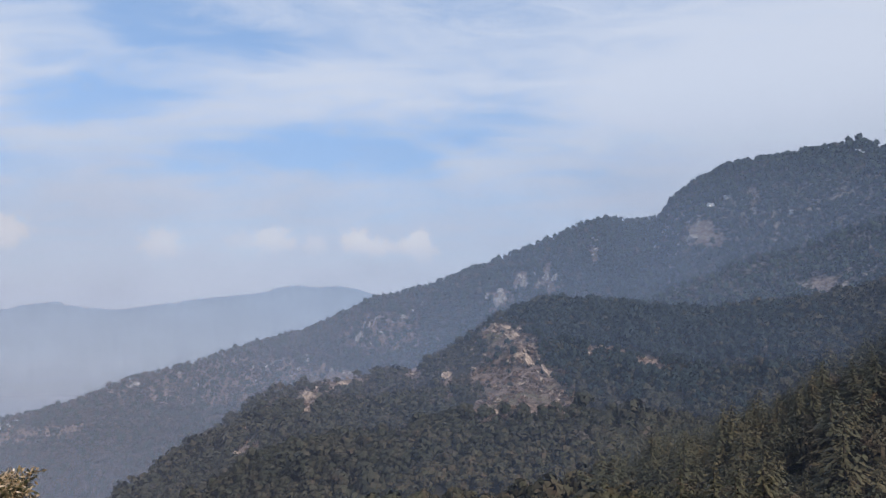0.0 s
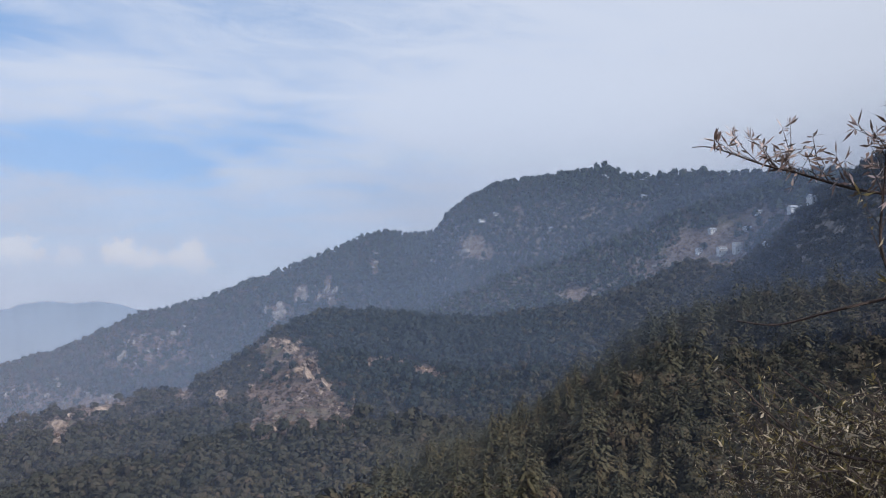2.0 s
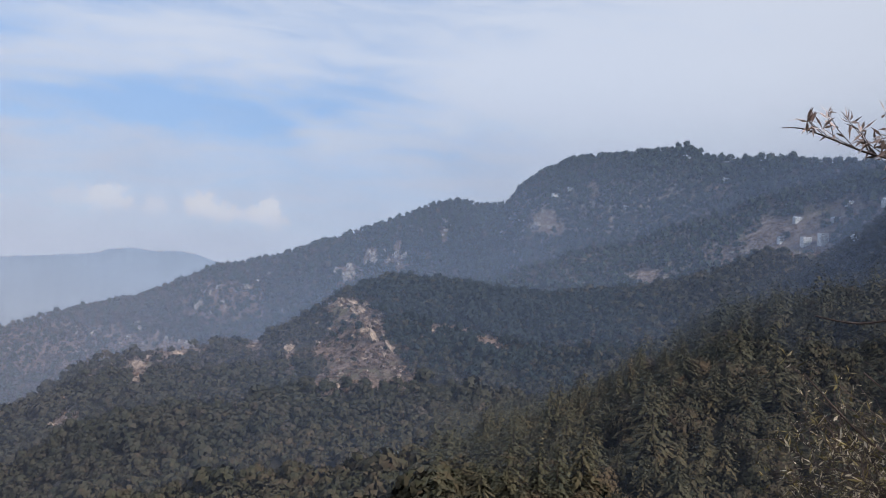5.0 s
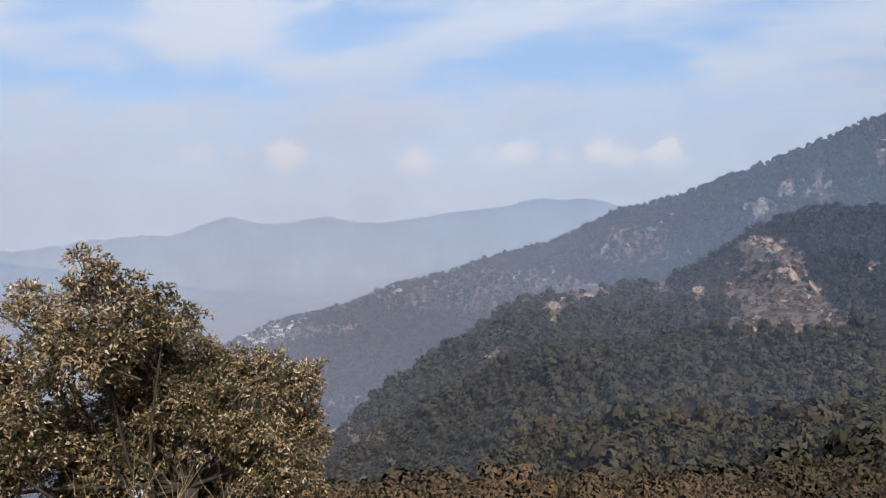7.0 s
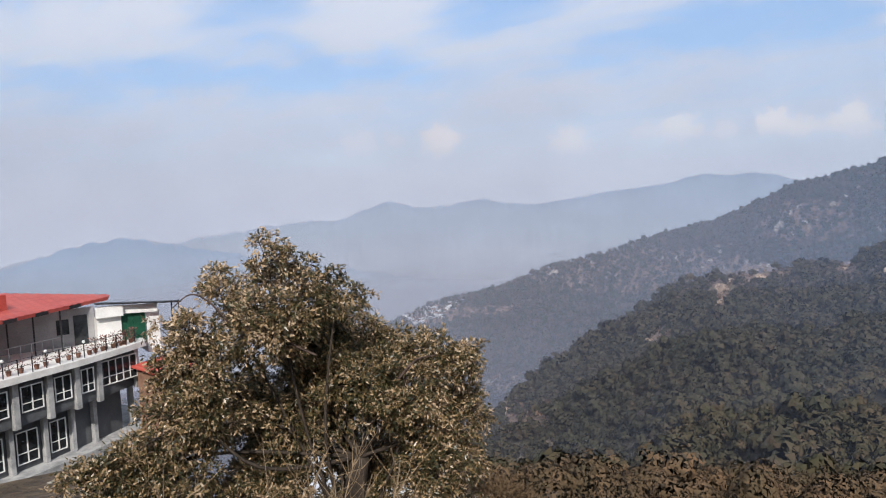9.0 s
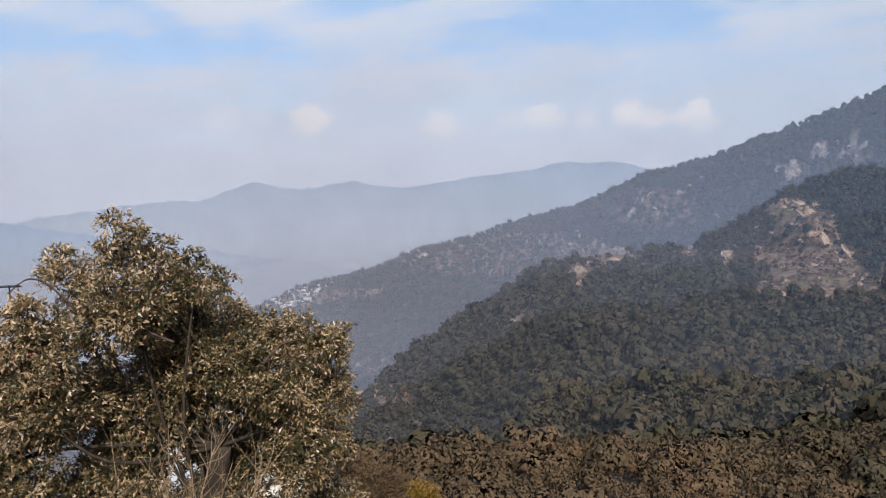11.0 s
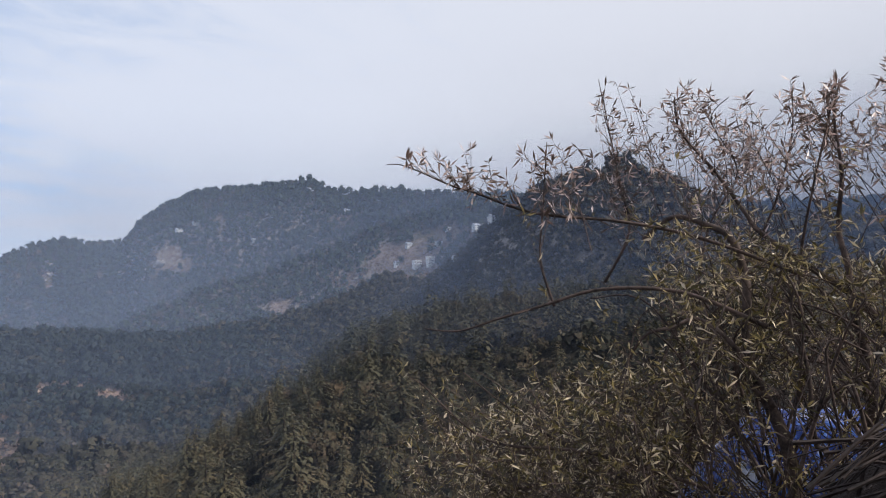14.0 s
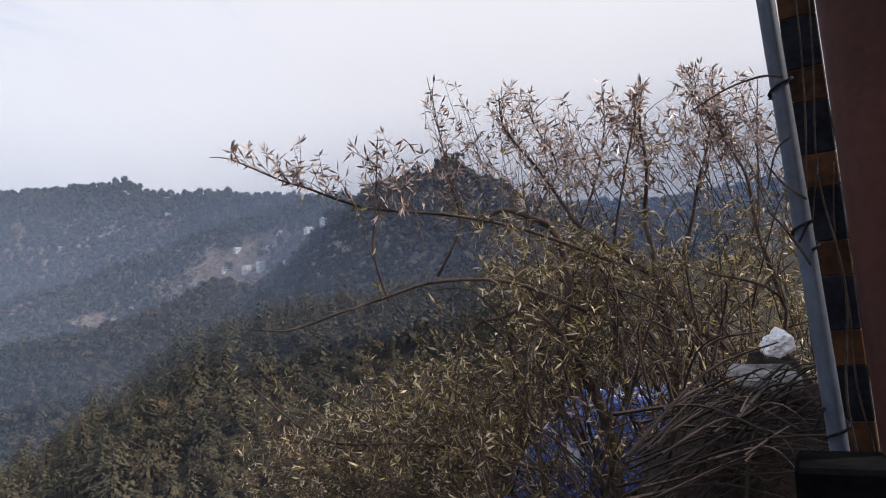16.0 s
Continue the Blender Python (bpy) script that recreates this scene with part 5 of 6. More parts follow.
g = np.random.default_rng(50)
for x in np.concatenate([np.arange(-1.0, 7.0, 0.85), np.arange(7.2, LEN - 0.6, 0.45)]):
    x = float(x + g.uniform(-0.15, 0.15))
    pot = empty("plant_pot", "small clay pot with a dry flowering plant on the terrace", "plant pot", hotel.matrix_world @ Matrix.Translation((x, curve_y(x) - 0.15 + g.uniform(0, 0.25), 0.0)), "terrace pots")
    bm = bmesh.new()
    bmesh.ops.create_cone(bm, cap_ends=True, segments=10, radius1=0.12, radius2=0.18, depth=0.3, matrix=Matrix.Translation((0, 0, 0.15)))
    part("pot", bm, M_TERRACOTTA, pot)
    n = 70 if x > 7 else 34
    hgt = 0.75 if x > 7 else 0.4
    base = np.stack([g.normal(0, 0.17, n), g.normal(0, 0.17, n), 0.3 + hgt * g.random(n)], 1)
    me = tri_mesh("plant", leaf_quads(base, g.normal(size=(n, 3)) + [0, 0, 0.5], 0.16, 0.07, g), M_FLOWER, 4)
    plant = tagged(new("plant", me), kind="stuff")
    plant.parent = pot

# shed roof below the far end
shed = empty("shed", "low brown shed with a red tin roof beside the hotel", "shed", hotel.matrix_world.copy())
red_roof("roof", LEN - 1.5, LEN + 2.2, -2.6, 0.3, -2.15, -1.65, shed, 10)
boxes("wall", [((LEN - 1.2, -2.2, -6.5), (LEN + 1.9, -0.1, -2.1))], M_BRICKISH, shed)
for i in range(3):
    boxes("window", [((LEN - 0.9 + i * 1.0, -2.28, -3.8), (LEN - 0.3 + i * 1.0, -2.21, -2.7))], M_DARKGLASS, shed)
hut = empty("white_hut", "white-walled hut below the road behind the big tree", "hut", at_ground(-40, 31) and Matrix.Translation(at_ground(-40, 31)) @ pose(0, 0, 0, 0, 0, 38))
boxes("wall", [((-3.5, -2, -2), (3.5, 2, 6.2))], M_WHITE, hut)
boxes("roof", [((-3.9, -2.4, 6.2), (3.9, 2.4, 6.4))], M_TIN, hut)
boxes("window", [((-2.4, -2.06, 3.5), (-1.0, -2.01, 5.0)), ((0.8, -2.06, 3.5), (2.2, -2.01, 5.0))], M_DARKGLASS, hut)


# ---------------------------------------------------------------- the big tree below the road
def big_tree():
    g = np.random.default_rng(60)
    r = 12.0
    lobes = [(-46.4, -4.9, 2.1), (-44.0, -7.0, 2.3), (-41.2, -8.2, 2.2), (-50.0, -7.4, 2.4), (-47.0, -9.8, 2.8), (-42.4, -11.8, 3.8), (-37.4, -12.4, 2.3), (-34.2, -12.4, 2.0), (-31.3, -13.4, 1.9),
             (-35.6, -16.2, 3.6), (-32.0, -17.4, 2.6), (-52.7, -11.2, 2.8), (-52.8, -15.6, 3.1), (-57.0, -18.2, 2.2), (-49.6, -15.8, 3.4), (-44.4, -17.3, 4.1), (-38.6, -20.6, 3.2), (-33.4, -21.6, 3.0),
             (-59.6, -19.6, 1.9), (-54.0, -21.0, 3.2), (-41.2, -10.8, 2.8), (-44.6, -10.6, 2.3), (-39.4, -14.8, 2.7), (-46.6, -22.6, 3.8), (-40.2, -26.0, 3.2), (-58.5, -24, 3.4), (-50.4, -24.4, 3.2), (-32.6, -26, 3.0)]
    root = empty("big_tree", "broad evergreen tree with olive and rusty leaves below the road", "tree", Matrix.Translation(at_ground(-41.5, 12.3)))
    inv = root.matrix_world.inverted()
    trunk = [aim(-41.2, -36, 12.3), aim(-41.0, -27, 12.2), aim(-40.0, -20.5, 12.0)]
    v, f = tube([[(inv @ p, q) for p, q in bend([inv.inverted() @ Vector((0, 0, -0.6)), *trunk], 0.32, 0.17)]], 9)
    link_mesh("trunk", v, f, M_BARK, root, True)
    leaves, sprigs, swell = [], [], []
    for a, e, q in lobes:
        depth = r + g.uniform(-0.9, 1.1)
        c = aim(a, e, depth)
        rad = depth / cos(radians(e)) * tan(radians(q))
        start = trunk[int(g.integers(1, 3))]
        if e < -20:
            start = start.lerp(c, 0.6)
        mid = start.lerp(c, 0.5) + Vector(g.normal(0, 0.25, 3))
        v, f = tube([[(inv @ p, s) for p, s in bend([start, mid, c], 0.04, 0.014)]], 6)
        link_mesh("limb", v, f, M_BARK, root, True)
        # tufts of leaves on the outside of each bough, with hollows between them
        tufts = int((20 if e > -9.5 else 31) * (rad / 0.6) ** 1.6) + 4
        for _ in range(tufts):
            d = Vector(g.normal(size=3)).normalized()
            core = c + Vector((d.x, d.y, d.z * 0.92)) * rad * g.uniform(0.3, 1.05)
            wide = rad * g.uniform(0.20, 0.34)
            sprigs.append([(inv @ c.lerp(core, 0.2), 0.009), (inv @ c.lerp(core, 0.7), 0.007), (inv @ core, 0.006)])
            for _ in range(int(g.uniform(13, 22) * (wide / 0.16))):
                u = Vector(g.normal(size=3)).normalized()
                u = (u + d * 0.45).normalized()
                p = core + u * wide * g.uniform(0.55, 1.1)
                tip = p + u * 0.13 + Vector((g.normal(0, 0.05), g.normal(0, 0.05), -0.05))
                if g.random() < 0.16:
                    sprigs.append([(inv @ core, 0.006), (inv @ p, 0.005), (inv @ tip, 0.003)])
                m = int(g.integers(9, 15))
                t = g.random((m, 1))
                base = np.array(p) * (1 - t) + np.array(tip) * t + g.normal(0, 0.025, (m, 3))
                way = np.array(u)[None] * 0.7 + g.normal(0, 0.6, (m, 3)) + np.array([0, 0, -0.3])
                leaves.append(leaf_quads(base, way, 0.086, 0.032, g))
                round_way = np.array(u) * 0.8 + np.array(d) * 0.5
                swell.append(np.repeat((round_way / np.linalg.norm(round_way))[None], 4 * m, 0))
    allv = np.concatenate(leaves) - np.array(root.matrix_world.translation)
    new("crown", tri_mesh("crown", allv, M_TREELEAF, 4, np.concatenate(swell))).parent = root
    v, f = tube(sprigs, 3)
    link_mesh("twigwork", v, f, M_TWIG, root)
    # a bare crooked bough sticking out at the shoulder, and two pale ones inside
    for pts, s in (([(-49.5, -9.5), (-51.0, -7.6), (-52.3, -7.0), (-53.6, -7.9)], 0.018), ([(-43.0, -12.5), (-45.2, -11.2), (-46.4, -9.4), (-48.2, -8.9)], 0.022), ([(-36.5, -14.8), (-35.0, -13.4), (-33.4, -13.1)], 0.025)):
        v, f = tube([[(inv @ p, q) for p, q in bend([aim(a, e, r - 0.9) for a, e in pts], s, s * 0.45)]], 6)
        link_mesh("bare_bough", v, f, M_TWIG, root, True)
    return root


big_tree()


def small_shrub(name, az, el, r, size, mat, n, label, length=0.1, width=0.035):
    g = np.random.default_rng(int(abs(az) * 10 + r))
    c = aim(az, el, r)
    foot = at_ground(az, r)
    root = empty(name, label, "shrub", Matrix.Translation(foot))
    d = g.normal(size=(n, 3))
    d /= np.linalg.norm(d, axis=1)[:, None]
    lump = np.array([1 + 0.35 * noise.noise(Vector(q) * 1.8 + c) for q in d])[:, None]
    base = d * lump * size * (g.random((n, 1)) ** 0.35) * [1, 1, 0.85] + np.array(c - foot)
    new("crown", tri_mesh("crown", leaf_quads(base, d + g.normal(0, 0.5, (n, 3)), length, width, g), mat, 4)).parent = root
    stems = []
    for i in range(9):
        e = Vector(base[int(g.integers(0, n))])
        stems.append(bend([(g.normal(0, 0.1), g.normal(0, 0.1), -0.2), e * 0.5 + Vector((g.normal(0, 0.1), g.normal(0, 0.1), 0)), e], 0.03, 0.008, 4))
    v, f = tube(stems, 4)
    link_mesh("stemwork", v, f, M_TWIG, root)
    return root


small_shrub("golden_shrub", -24.6, -26.6, 16, 0.75, M_GOLD, 5200, "low golden-orange leafy shrub on the slope")
small_shrub("slope_shrub", -28.6, -25.5, 15, 1.0, M_SHRUB, 7000, "olive shrub beside the big tree")
small_shrub("slope_shrub", -20.0, -29.5, 18, 1.2, M_SHRUB, 6000, "dull olive shrub low on the slope")


def dry_twigs():
    """Leafless tan shrub in front of the big tree."""
    g = np.random.default_rng(66)
    r = 6.5
    root = empty("dry_shrub", "leafless tan shrub with forked twigs below the road", "shrub", Matrix.Translation(at_ground(-48, r)))
    inv = root.matrix_world.inverted()
    stems, fine = [], []
    for i in range(13):
        a = g.uniform(-58, -37)
        foot = aim(a + g.uniform(-2, 2), -33, r + g.uniform(-0.5, 0.6))
        top = aim(a + g.uniform(-6, 6), g.uniform(-24.5, -19.8), r + g.uniform(-0.6, 0.6))
        mid = foot.lerp(top, 0.5) + Vector(g.normal(0, 0.07, 3))
        path = bend([inv @ foot, inv @ mid, inv @ top], 0.012, 0.003, 6)
        stems.append(path)
        for _ in range(16):
            k = int(g.integers(2, len(path) - 1))
            p = path[k][0]
            d = (path[k][0] - path[k - 1][0]).normalized() + Vector(g.normal(0, 0.55, 3))
            ln = g.uniform(0.15, 0.5)
            q = p + d.normalized() * ln
            q2 = q + (d.normalized() + Vector(g.normal(0, 0.3, 3)) + Vector((0, 0, 0.2))).normalized() * ln * 0.5
            fine.append([(p, 0.004), (q, 0.0026), (q2, 0.0012)])
            fine.append([(q, 0.0026), (q + Vector(g.normal(0, 0.08, 3)) + Vector((0, 0, 0.1)), 0.001)])
    v, f = tube(stems, 5)
    link_mesh("stemwork", v, f, M_DRYTWIG, root, True)
    v, f = tube(fine, 3)
    link_mesh("twigwork", v, f, M_DRYTWIG, root)


dry_twigs()


# ---------------------------------------------------------------- the willow-leaved bush beside the road
# stems: bearing and height angle from the foot up; then the distance at foot and tip, and the girth
TRUNKS = [
    ([(67.2, -24), (67.4, -12.4), (66.0, -8.6), (65.0, -6.4), (64.7, -2.6), (65.2, 1.1), (64.3, 4.2), (62.3, 5.7), (59.9, 6.1), (57.3, 4.8)], 3.1, 3.3, 0.030),
    ([(71.7, -24), (71.9, -10.7), (72.1, -5.5), (71.5, -1.8), (71.3, 1.9), (71.0, 4.6), (72.1, 8.4), (71.4, 12.0), (71.7, 14.8)], 3.4, 3.7, 0.025),
    ([(79.5, -8.8), (76.4, -5.5), (74.8, -4.0), (72.1, -0.6), (68.7, 2.3), (65.9, 4.7), (64.8, 6.3), (63.3, 9.3), (61.0, 12.7), (60.5, 15.4)], 3.5, 3.8, 0.024)]
STEMS = [
    ([(69.5, -24), (69.3, -12.5), (68.8, -10.2), (68.3, -6.6), (68.7, -4.4), (67.9, -1.9), (67.8, 1.2)], 3.0, 3.1, 0.013),
    ([(65.9, -8.3), (64.8, -5.8), (63.3, -3.1), (61.7, -1.9), (59.6, -1.8), (57.2, -3.3), (55.5, -5.7), (54.3, -9.2)], 3.1, 3.1, 0.013),
    ([(68.2, -7.5), (68.4, -1.4), (68.7, 2.4), (69.7, 6.8), (70.9, 11.9), (71.1, 13.1)], 3.4, 3.4, 0.010),
    ([(73.0, 0.0), (74.3, 4.2), (75.3, 7.0), (76.7, 10.5), (76.8, 15.2)], 4.2, 4.2, 0.014),
    ([(80.1, -2.3), (78.7, 2.7), (78.5, 7.3), (77.6, 9.8), (76.8, 11.1), (74.7, 14.6)], 3.6, 3.7, 0.012)]
BOUGHS = [
    ([(68.4, 1.5), (61.6, 4.6), (56.0, 6.2), (49.8, 7.7), (45.0, 9.0), (42.6, 10.0), (39.0, 11.6), (37.6, 11.6)], 3.2, 3.1, 0.009),
    ([(65.9, -1.9), (60.2, 0.3), (54.3, 0.6), (49.8, -0.2), (46.2, -0.7), (42.7, -1.6), (39.8, -1.8)], 3.0, 3.1, 0.010),
    ([(50.6, -0.2), (49.6, 3.4), (49.9, 7.6), (50.2, 12.6)], 3.1, 3.1, 0.007),
    ([(62.2, -14.0), (53.4, -11.7), (44.8, -10.6), (39.2, -6.2)], 3.2, 3.1, 0.010),
    ([(59.1, -15.8), (49.1, -10.0), (43.0, -5.1)], 3.4, 3.4, 0.009)]
LEADERS = [
    ([(54.4, 1.4), (56.5, 4.9), (56.3, 9.0), (55.3, 13.6), (55.2, 17.3)], 3.8, 3.8, 0.008),
    ([(63.9, 0.7), (67.0, 5.9), (68.6, 11.1), (69.0, 15.0)], 3.9, 3.9, 0.008),
    ([(61.1, 0.0), (62.5, 5.4), (64.6, 9.2), (63.1, 13.0), (64.1, 14.8)], 3.8, 3.8, 0.007),
    ([(74.7, -4.4), (76.7, -0.3), (79.3, 3.8), (79.4, 9.7), (79.7, 13.9)], 4.1, 4.1, 0.011)]
BUSH_TOP = ([36, 37.5, 39.4, 43.6, 46.7, 50.3, 52.2, 53.8, 55.1, 57.8, 58.9, 61.3, 64.2, 66.2, 69, 70, 71.7, 73, 74.8, 76.9, 79.9, 81],
            [11, 11.9, 13.1, 12.8, 12.8, 13.7, 12.0, 15.9, 18.0, 16.7, 14.9, 16.2, 15.0, 14.3, 15.4, 13.8, 15.1, 13.2, 15.5, 15.6, 14.2, 10.7])


def road_bush():
    g = np.random.default_rng(70)
    root = empty("roadside_bush", "half-bare bush with narrow pale leaves and tangled brown stems", "bush", Matrix.Translation(at_ground(68, 3.4)))
    inv = root.matrix_world.inverted()
    twigs, leaves, tips = [], [], []

    def bearing(p):
        w = inv.inverted() @ p
        return math.degrees(atan2(w.x, w.y)), math.degrees(atan2(w.z - EYE, hypot(w.x, w.y)))

    def too_high(p):
        """Above the bush's ragged top, or out in the open under its long left bough."""
        a, e = bearing(p)
        return e > np.interp(a, *BUSH_TOP) or (a < 54 and -4.5 < e < 6.5 and g.random() < 0.9)

    def dress(p, q, ln, n, top=False, star=True):
        """Narrow leaves set alternately along a twig from p to q, and a star of them at its tip."""
        heap = tips if top else leaves
        t = ((np.arange(n) + g.random(n) * 0.7) / max(n, 1))[:, None]
        base = np.array(p) * (1 - t) + np.array(q) * t
        d = np.array((q - p).normalized())
        out = np.cross(d, g.normal(size=3))
        out /= np.linalg.norm(out)
        way = d[None] * 0.45 + out[None] * np.where(np.arange(n) % 2, 0.9, -0.9)[:, None] + g.normal(0, 0.5, (n, 3)) + np.array([0, 0, -0.3])
        if n:
            heap.append(leaf_quads(base, way, ln, ln * 0.19, g, 0.15))
        if star:
            m = int(g.integers(3, 6))
            rays = d[None] * 0.35 + g.normal(0, 0.6, (m, 3))
            heap.append(leaf_quads(np.repeat(np.array(q)[None], m, 0), rays, ln * 1.1, ln * 0.2, g, 0.15))

    for group, bare in ((TRUNKS, 0.35), (STEMS, 0.5), (BOUGHS, 0.3), (LEADERS, 0.8)):
        for nth, (pts, r0, r1, girth) in enumerate(group):
            n = len(pts)
            line = [inv @ (aim(a, e, r0 + (r1 - r0) * i / (n - 1)) + Vector(g.normal(0, 0.012, 3))) for i, (a, e) in enumerate(pts)]
            path = bend(line, girth, max(0.0018, girth * (0.3 if pts[-1][1] < 6 else 0.12)), 6)
            v, f = tube([path], 8)
            link_mesh("stem", v, f, M_TWIG, root, True)
            m = len(path)
            top_bough = group is BOUGHS and nth in (0, 2)
            for k in range(3, m):
                a, e = bearing(path[k][0])
                high = e > 6.5
                for _ in range(2 if high and (k % 2 or not top_bough) else 1):
                    if g.random() > (0.95 if high or top_bough else bare):
                        continue
                    p = path[k][0]
                    run = (path[k][0] - path[k - 1][0]).normalized()
                    d = (run * 0.55 + Vector((g.normal(0, 0.5), g.normal(0, 0.5), g.uniform(0.0, 0.9)))).normalized()
                    ln = g.uniform(0.07, 0.2) if high else g.uniform(0.1, 0.34)
                    mid = p + d * ln * 0.55
                    q = mid + (d + Vector((0, 0, 0.2)) + Vector(g.normal(0, 0.25, 3))).normalized() * ln * 0.5
                    if too_high(q):
                        continue
                    twigs.append([(p, 0.0024), (mid, 0.0018), (q, 0.001)])
                    if high or g.random() < 0.6:
                        dress(p.lerp(mid, 0.5), q, 0.052, int(g.integers(3, 7)), high)
    # long shoots that rise from the foot and arch over, filling the bush from front to back
    for i in range(880):
        small_leaf = 640 <= i < 810
        if i < 640:
            a0 = g.uniform(56, 81)
            a1 = a0 + g.normal(-6, 9)
            roof = 4.2 if a1 > 66 else 6.0 if a1 > 58 else -5.0 if a1 > 50 else -7.5
        elif small_leaf:      # the skirt that hangs out over the slope
            a1 = g.uniform(39, 58)
            a0 = a1 + g.uniform(2, 12)
            roof = np.interp(a1, [39, 46, 58], [-8.5, -6.0, -3.5])
        else:              # against the posts
            a1 = g.uniform(76, 82.5)
            a0, roof = a1 + g.uniform(-2, 3), 5.5
        e1 = g.uniform(-15, roof)
        rr = g.uniform(2.9, 4.2) if i % 3 else g.uniform(4.2, 6.2)
        foot, tip = aim(a0 + g.normal(0, 1.5), e1 - g.uniform(7, 15), rr + g.normal(0, 0.25)), aim(a1, e1, rr + g.normal(0, 0.3))
        if a1 < 38.5 or a1 > 82.5 or (62.5 < a1 < 74.5 and e1 < -5.5 and rr < 4.3 and g.random() < 0.7):
            continue
        mid = foot.lerp(tip, 0.55) + Vector((g.normal(0, 0.05), g.normal(0, 0.05), g.uniform(0.02, 0.22)))
        rad = g.uniform(0.002, 0.0048)
        path = bend([inv @ foot, inv @ mid, inv @ tip], rad, 0.0012, 5)
        twigs.append(path)
        for k in range(3, len(path)):
            p = path[k][0]
            run = (path[k][0] - path[k - 1][0]).normalized()
            if g.random() < 0.75:
                q = p + (run * 0.6 + Vector(g.normal(0, 0.65, 3))).normalized() * g.uniform(0.08, 0.3)
                if not too_high(q):
                    twigs.append([(p, rad * 0.45), (p.lerp(q, 0.5) + Vector(g.normal(0, 0.012, 3)), 0.0015), (q, 0.001)])
                    if g.random() < 0.66:
                        dress(p.lerp(q, 0.3), q, g.uniform(0.022, 0.034) if small_leaf else g.uniform(0.034, 0.048), int(g.integers(3, 8)), False, g.random() < 0.6)
        if not too_high(path[-1][0]):
            dress(path[-4][0], path[-1][0], 0.030 if small_leaf else 0.044, int(g.integers(4, 9)))
    # bare arching canes, thicker and darker, through the middle
    for i in range(46):
        a0, e0, rr = g.uniform(60, 79), g.uniform(-18, -9), g.uniform(2.9, 3.8)
        a1, e1 = a0 + g.normal(-3, 7), g.uniform(-6, 3)
        if a1 < 53:
            continue
        p0, p2 = aim(a0, e0, rr), aim(a1, e1, rr + g.normal(0, 0.2))
        p1 = p0.lerp(p2, 0.55) + Vector((g.normal(0, 0.1), g.normal(0, 0.1), g.uniform(0.05, 0.3)))
        v, f = tube([bend([inv @ p0, inv @ p1, inv @ p2], g.uniform(0.005, 0.010), 0.003, 6)], 6)
        link_mesh("cane", v, f, M_TWIG, root, True)
    # feathery sprays along the ragged top
    for peak, count in ((43.6, 2), (47, 2), (50.3, 3), (54.9, 6), (57.5, 5), (61.3, 8), (64.2, 6), (66.5, 5), (69.0, 8), (71.7, 7), (74.8, 7), (77.0, 8), (79.6, 7)):
        for _ in range(count):
            a = peak + g.normal(0, 1.5)
            lid = np.interp(a, *BUSH_TOP)
            e1 = lid - abs(g.normal(0, 2.3))
            e0 = (9.0 if a < 50 else 4.0) + g.uniform(-1.0, 2.0)
            if e1 < e0 + 1.5:
                continue
            rr = g.uniform(3.5, 4.5) if a > 52 else 3.1
            p, q = inv @ aim(a + g.uniform(0.0, 5.5), e0, rr + g.normal(0, 0.15)), inv @ aim(a, e1, rr)
            m1 = p.lerp(q, 0.55) + Vector(g.normal(0, 0.025, 3))
            twigs.append([(p, 0.0032), (m1, 0.0024), (q, 0.001)])
            dress(m1, q, 0.052, int(g.integers(5, 9)), True)
            for _ in range(5):
                s = p.lerp(m1, g.uniform(0.4, 1.0)) if g.random() < 0.5 else m1.lerp(q, g.uniform(0.0, 0.7))
                q2 = s + ((q - p).normalized() * 0.45 + Vector(g.normal(0, 0.6, 3))).normalized() * g.uniform(0.09, 0.24)
                if too_high(q2):
                    continue
                twigs.append([(s, 0.002), (q2, 0.001)])
                dress(s.lerp(q2, 0.2), q2, 0.050, int(g.integers(3, 6)), True)
    v, f = tube(twigs, 3)
    link_mesh("twigwork", v, f, M_TWIG, root)
    new("leaves", tri_mesh("leaves", np.concatenate(leaves), M_WILLOW, 4)).parent = root
    new("leaves", tri_mesh("leaves", np.concatenate(tips), M_WILLOW_BACKLIT, 4)).parent = root


road_bush()


# ---------------------------------------------------------------- posts at the roadside
def between(a, b, r, n=2):
    return [aim(*a, r).lerp(aim(*b, r), i / (n - 1)) for i in range(n)]


def post(name, top, foot, r, rad, mat, label, sides=24):
    """A leaning round post from above the view down to the ground."""
    p, q = aim(*top, r), aim(*foot, r)
    d = (p - q).normalized()
    ground = q - d * ((q.z + 0.15) / d.z)
    top_pt = p + d * 1.3
    root = empty(name, label, "post", Matrix.Translation(ground))
    inv = root.matrix_world.inverted()
    n = 24
    v, f = tube([[(inv @ ground.lerp(top_pt, i / n), rad * (1 + 0.006 * noise.noise(Vector((i * 0.7, rad * 90, 0))))) for i in range(n + 1)]], sides)
    return root, (v, f), ground, top_pt


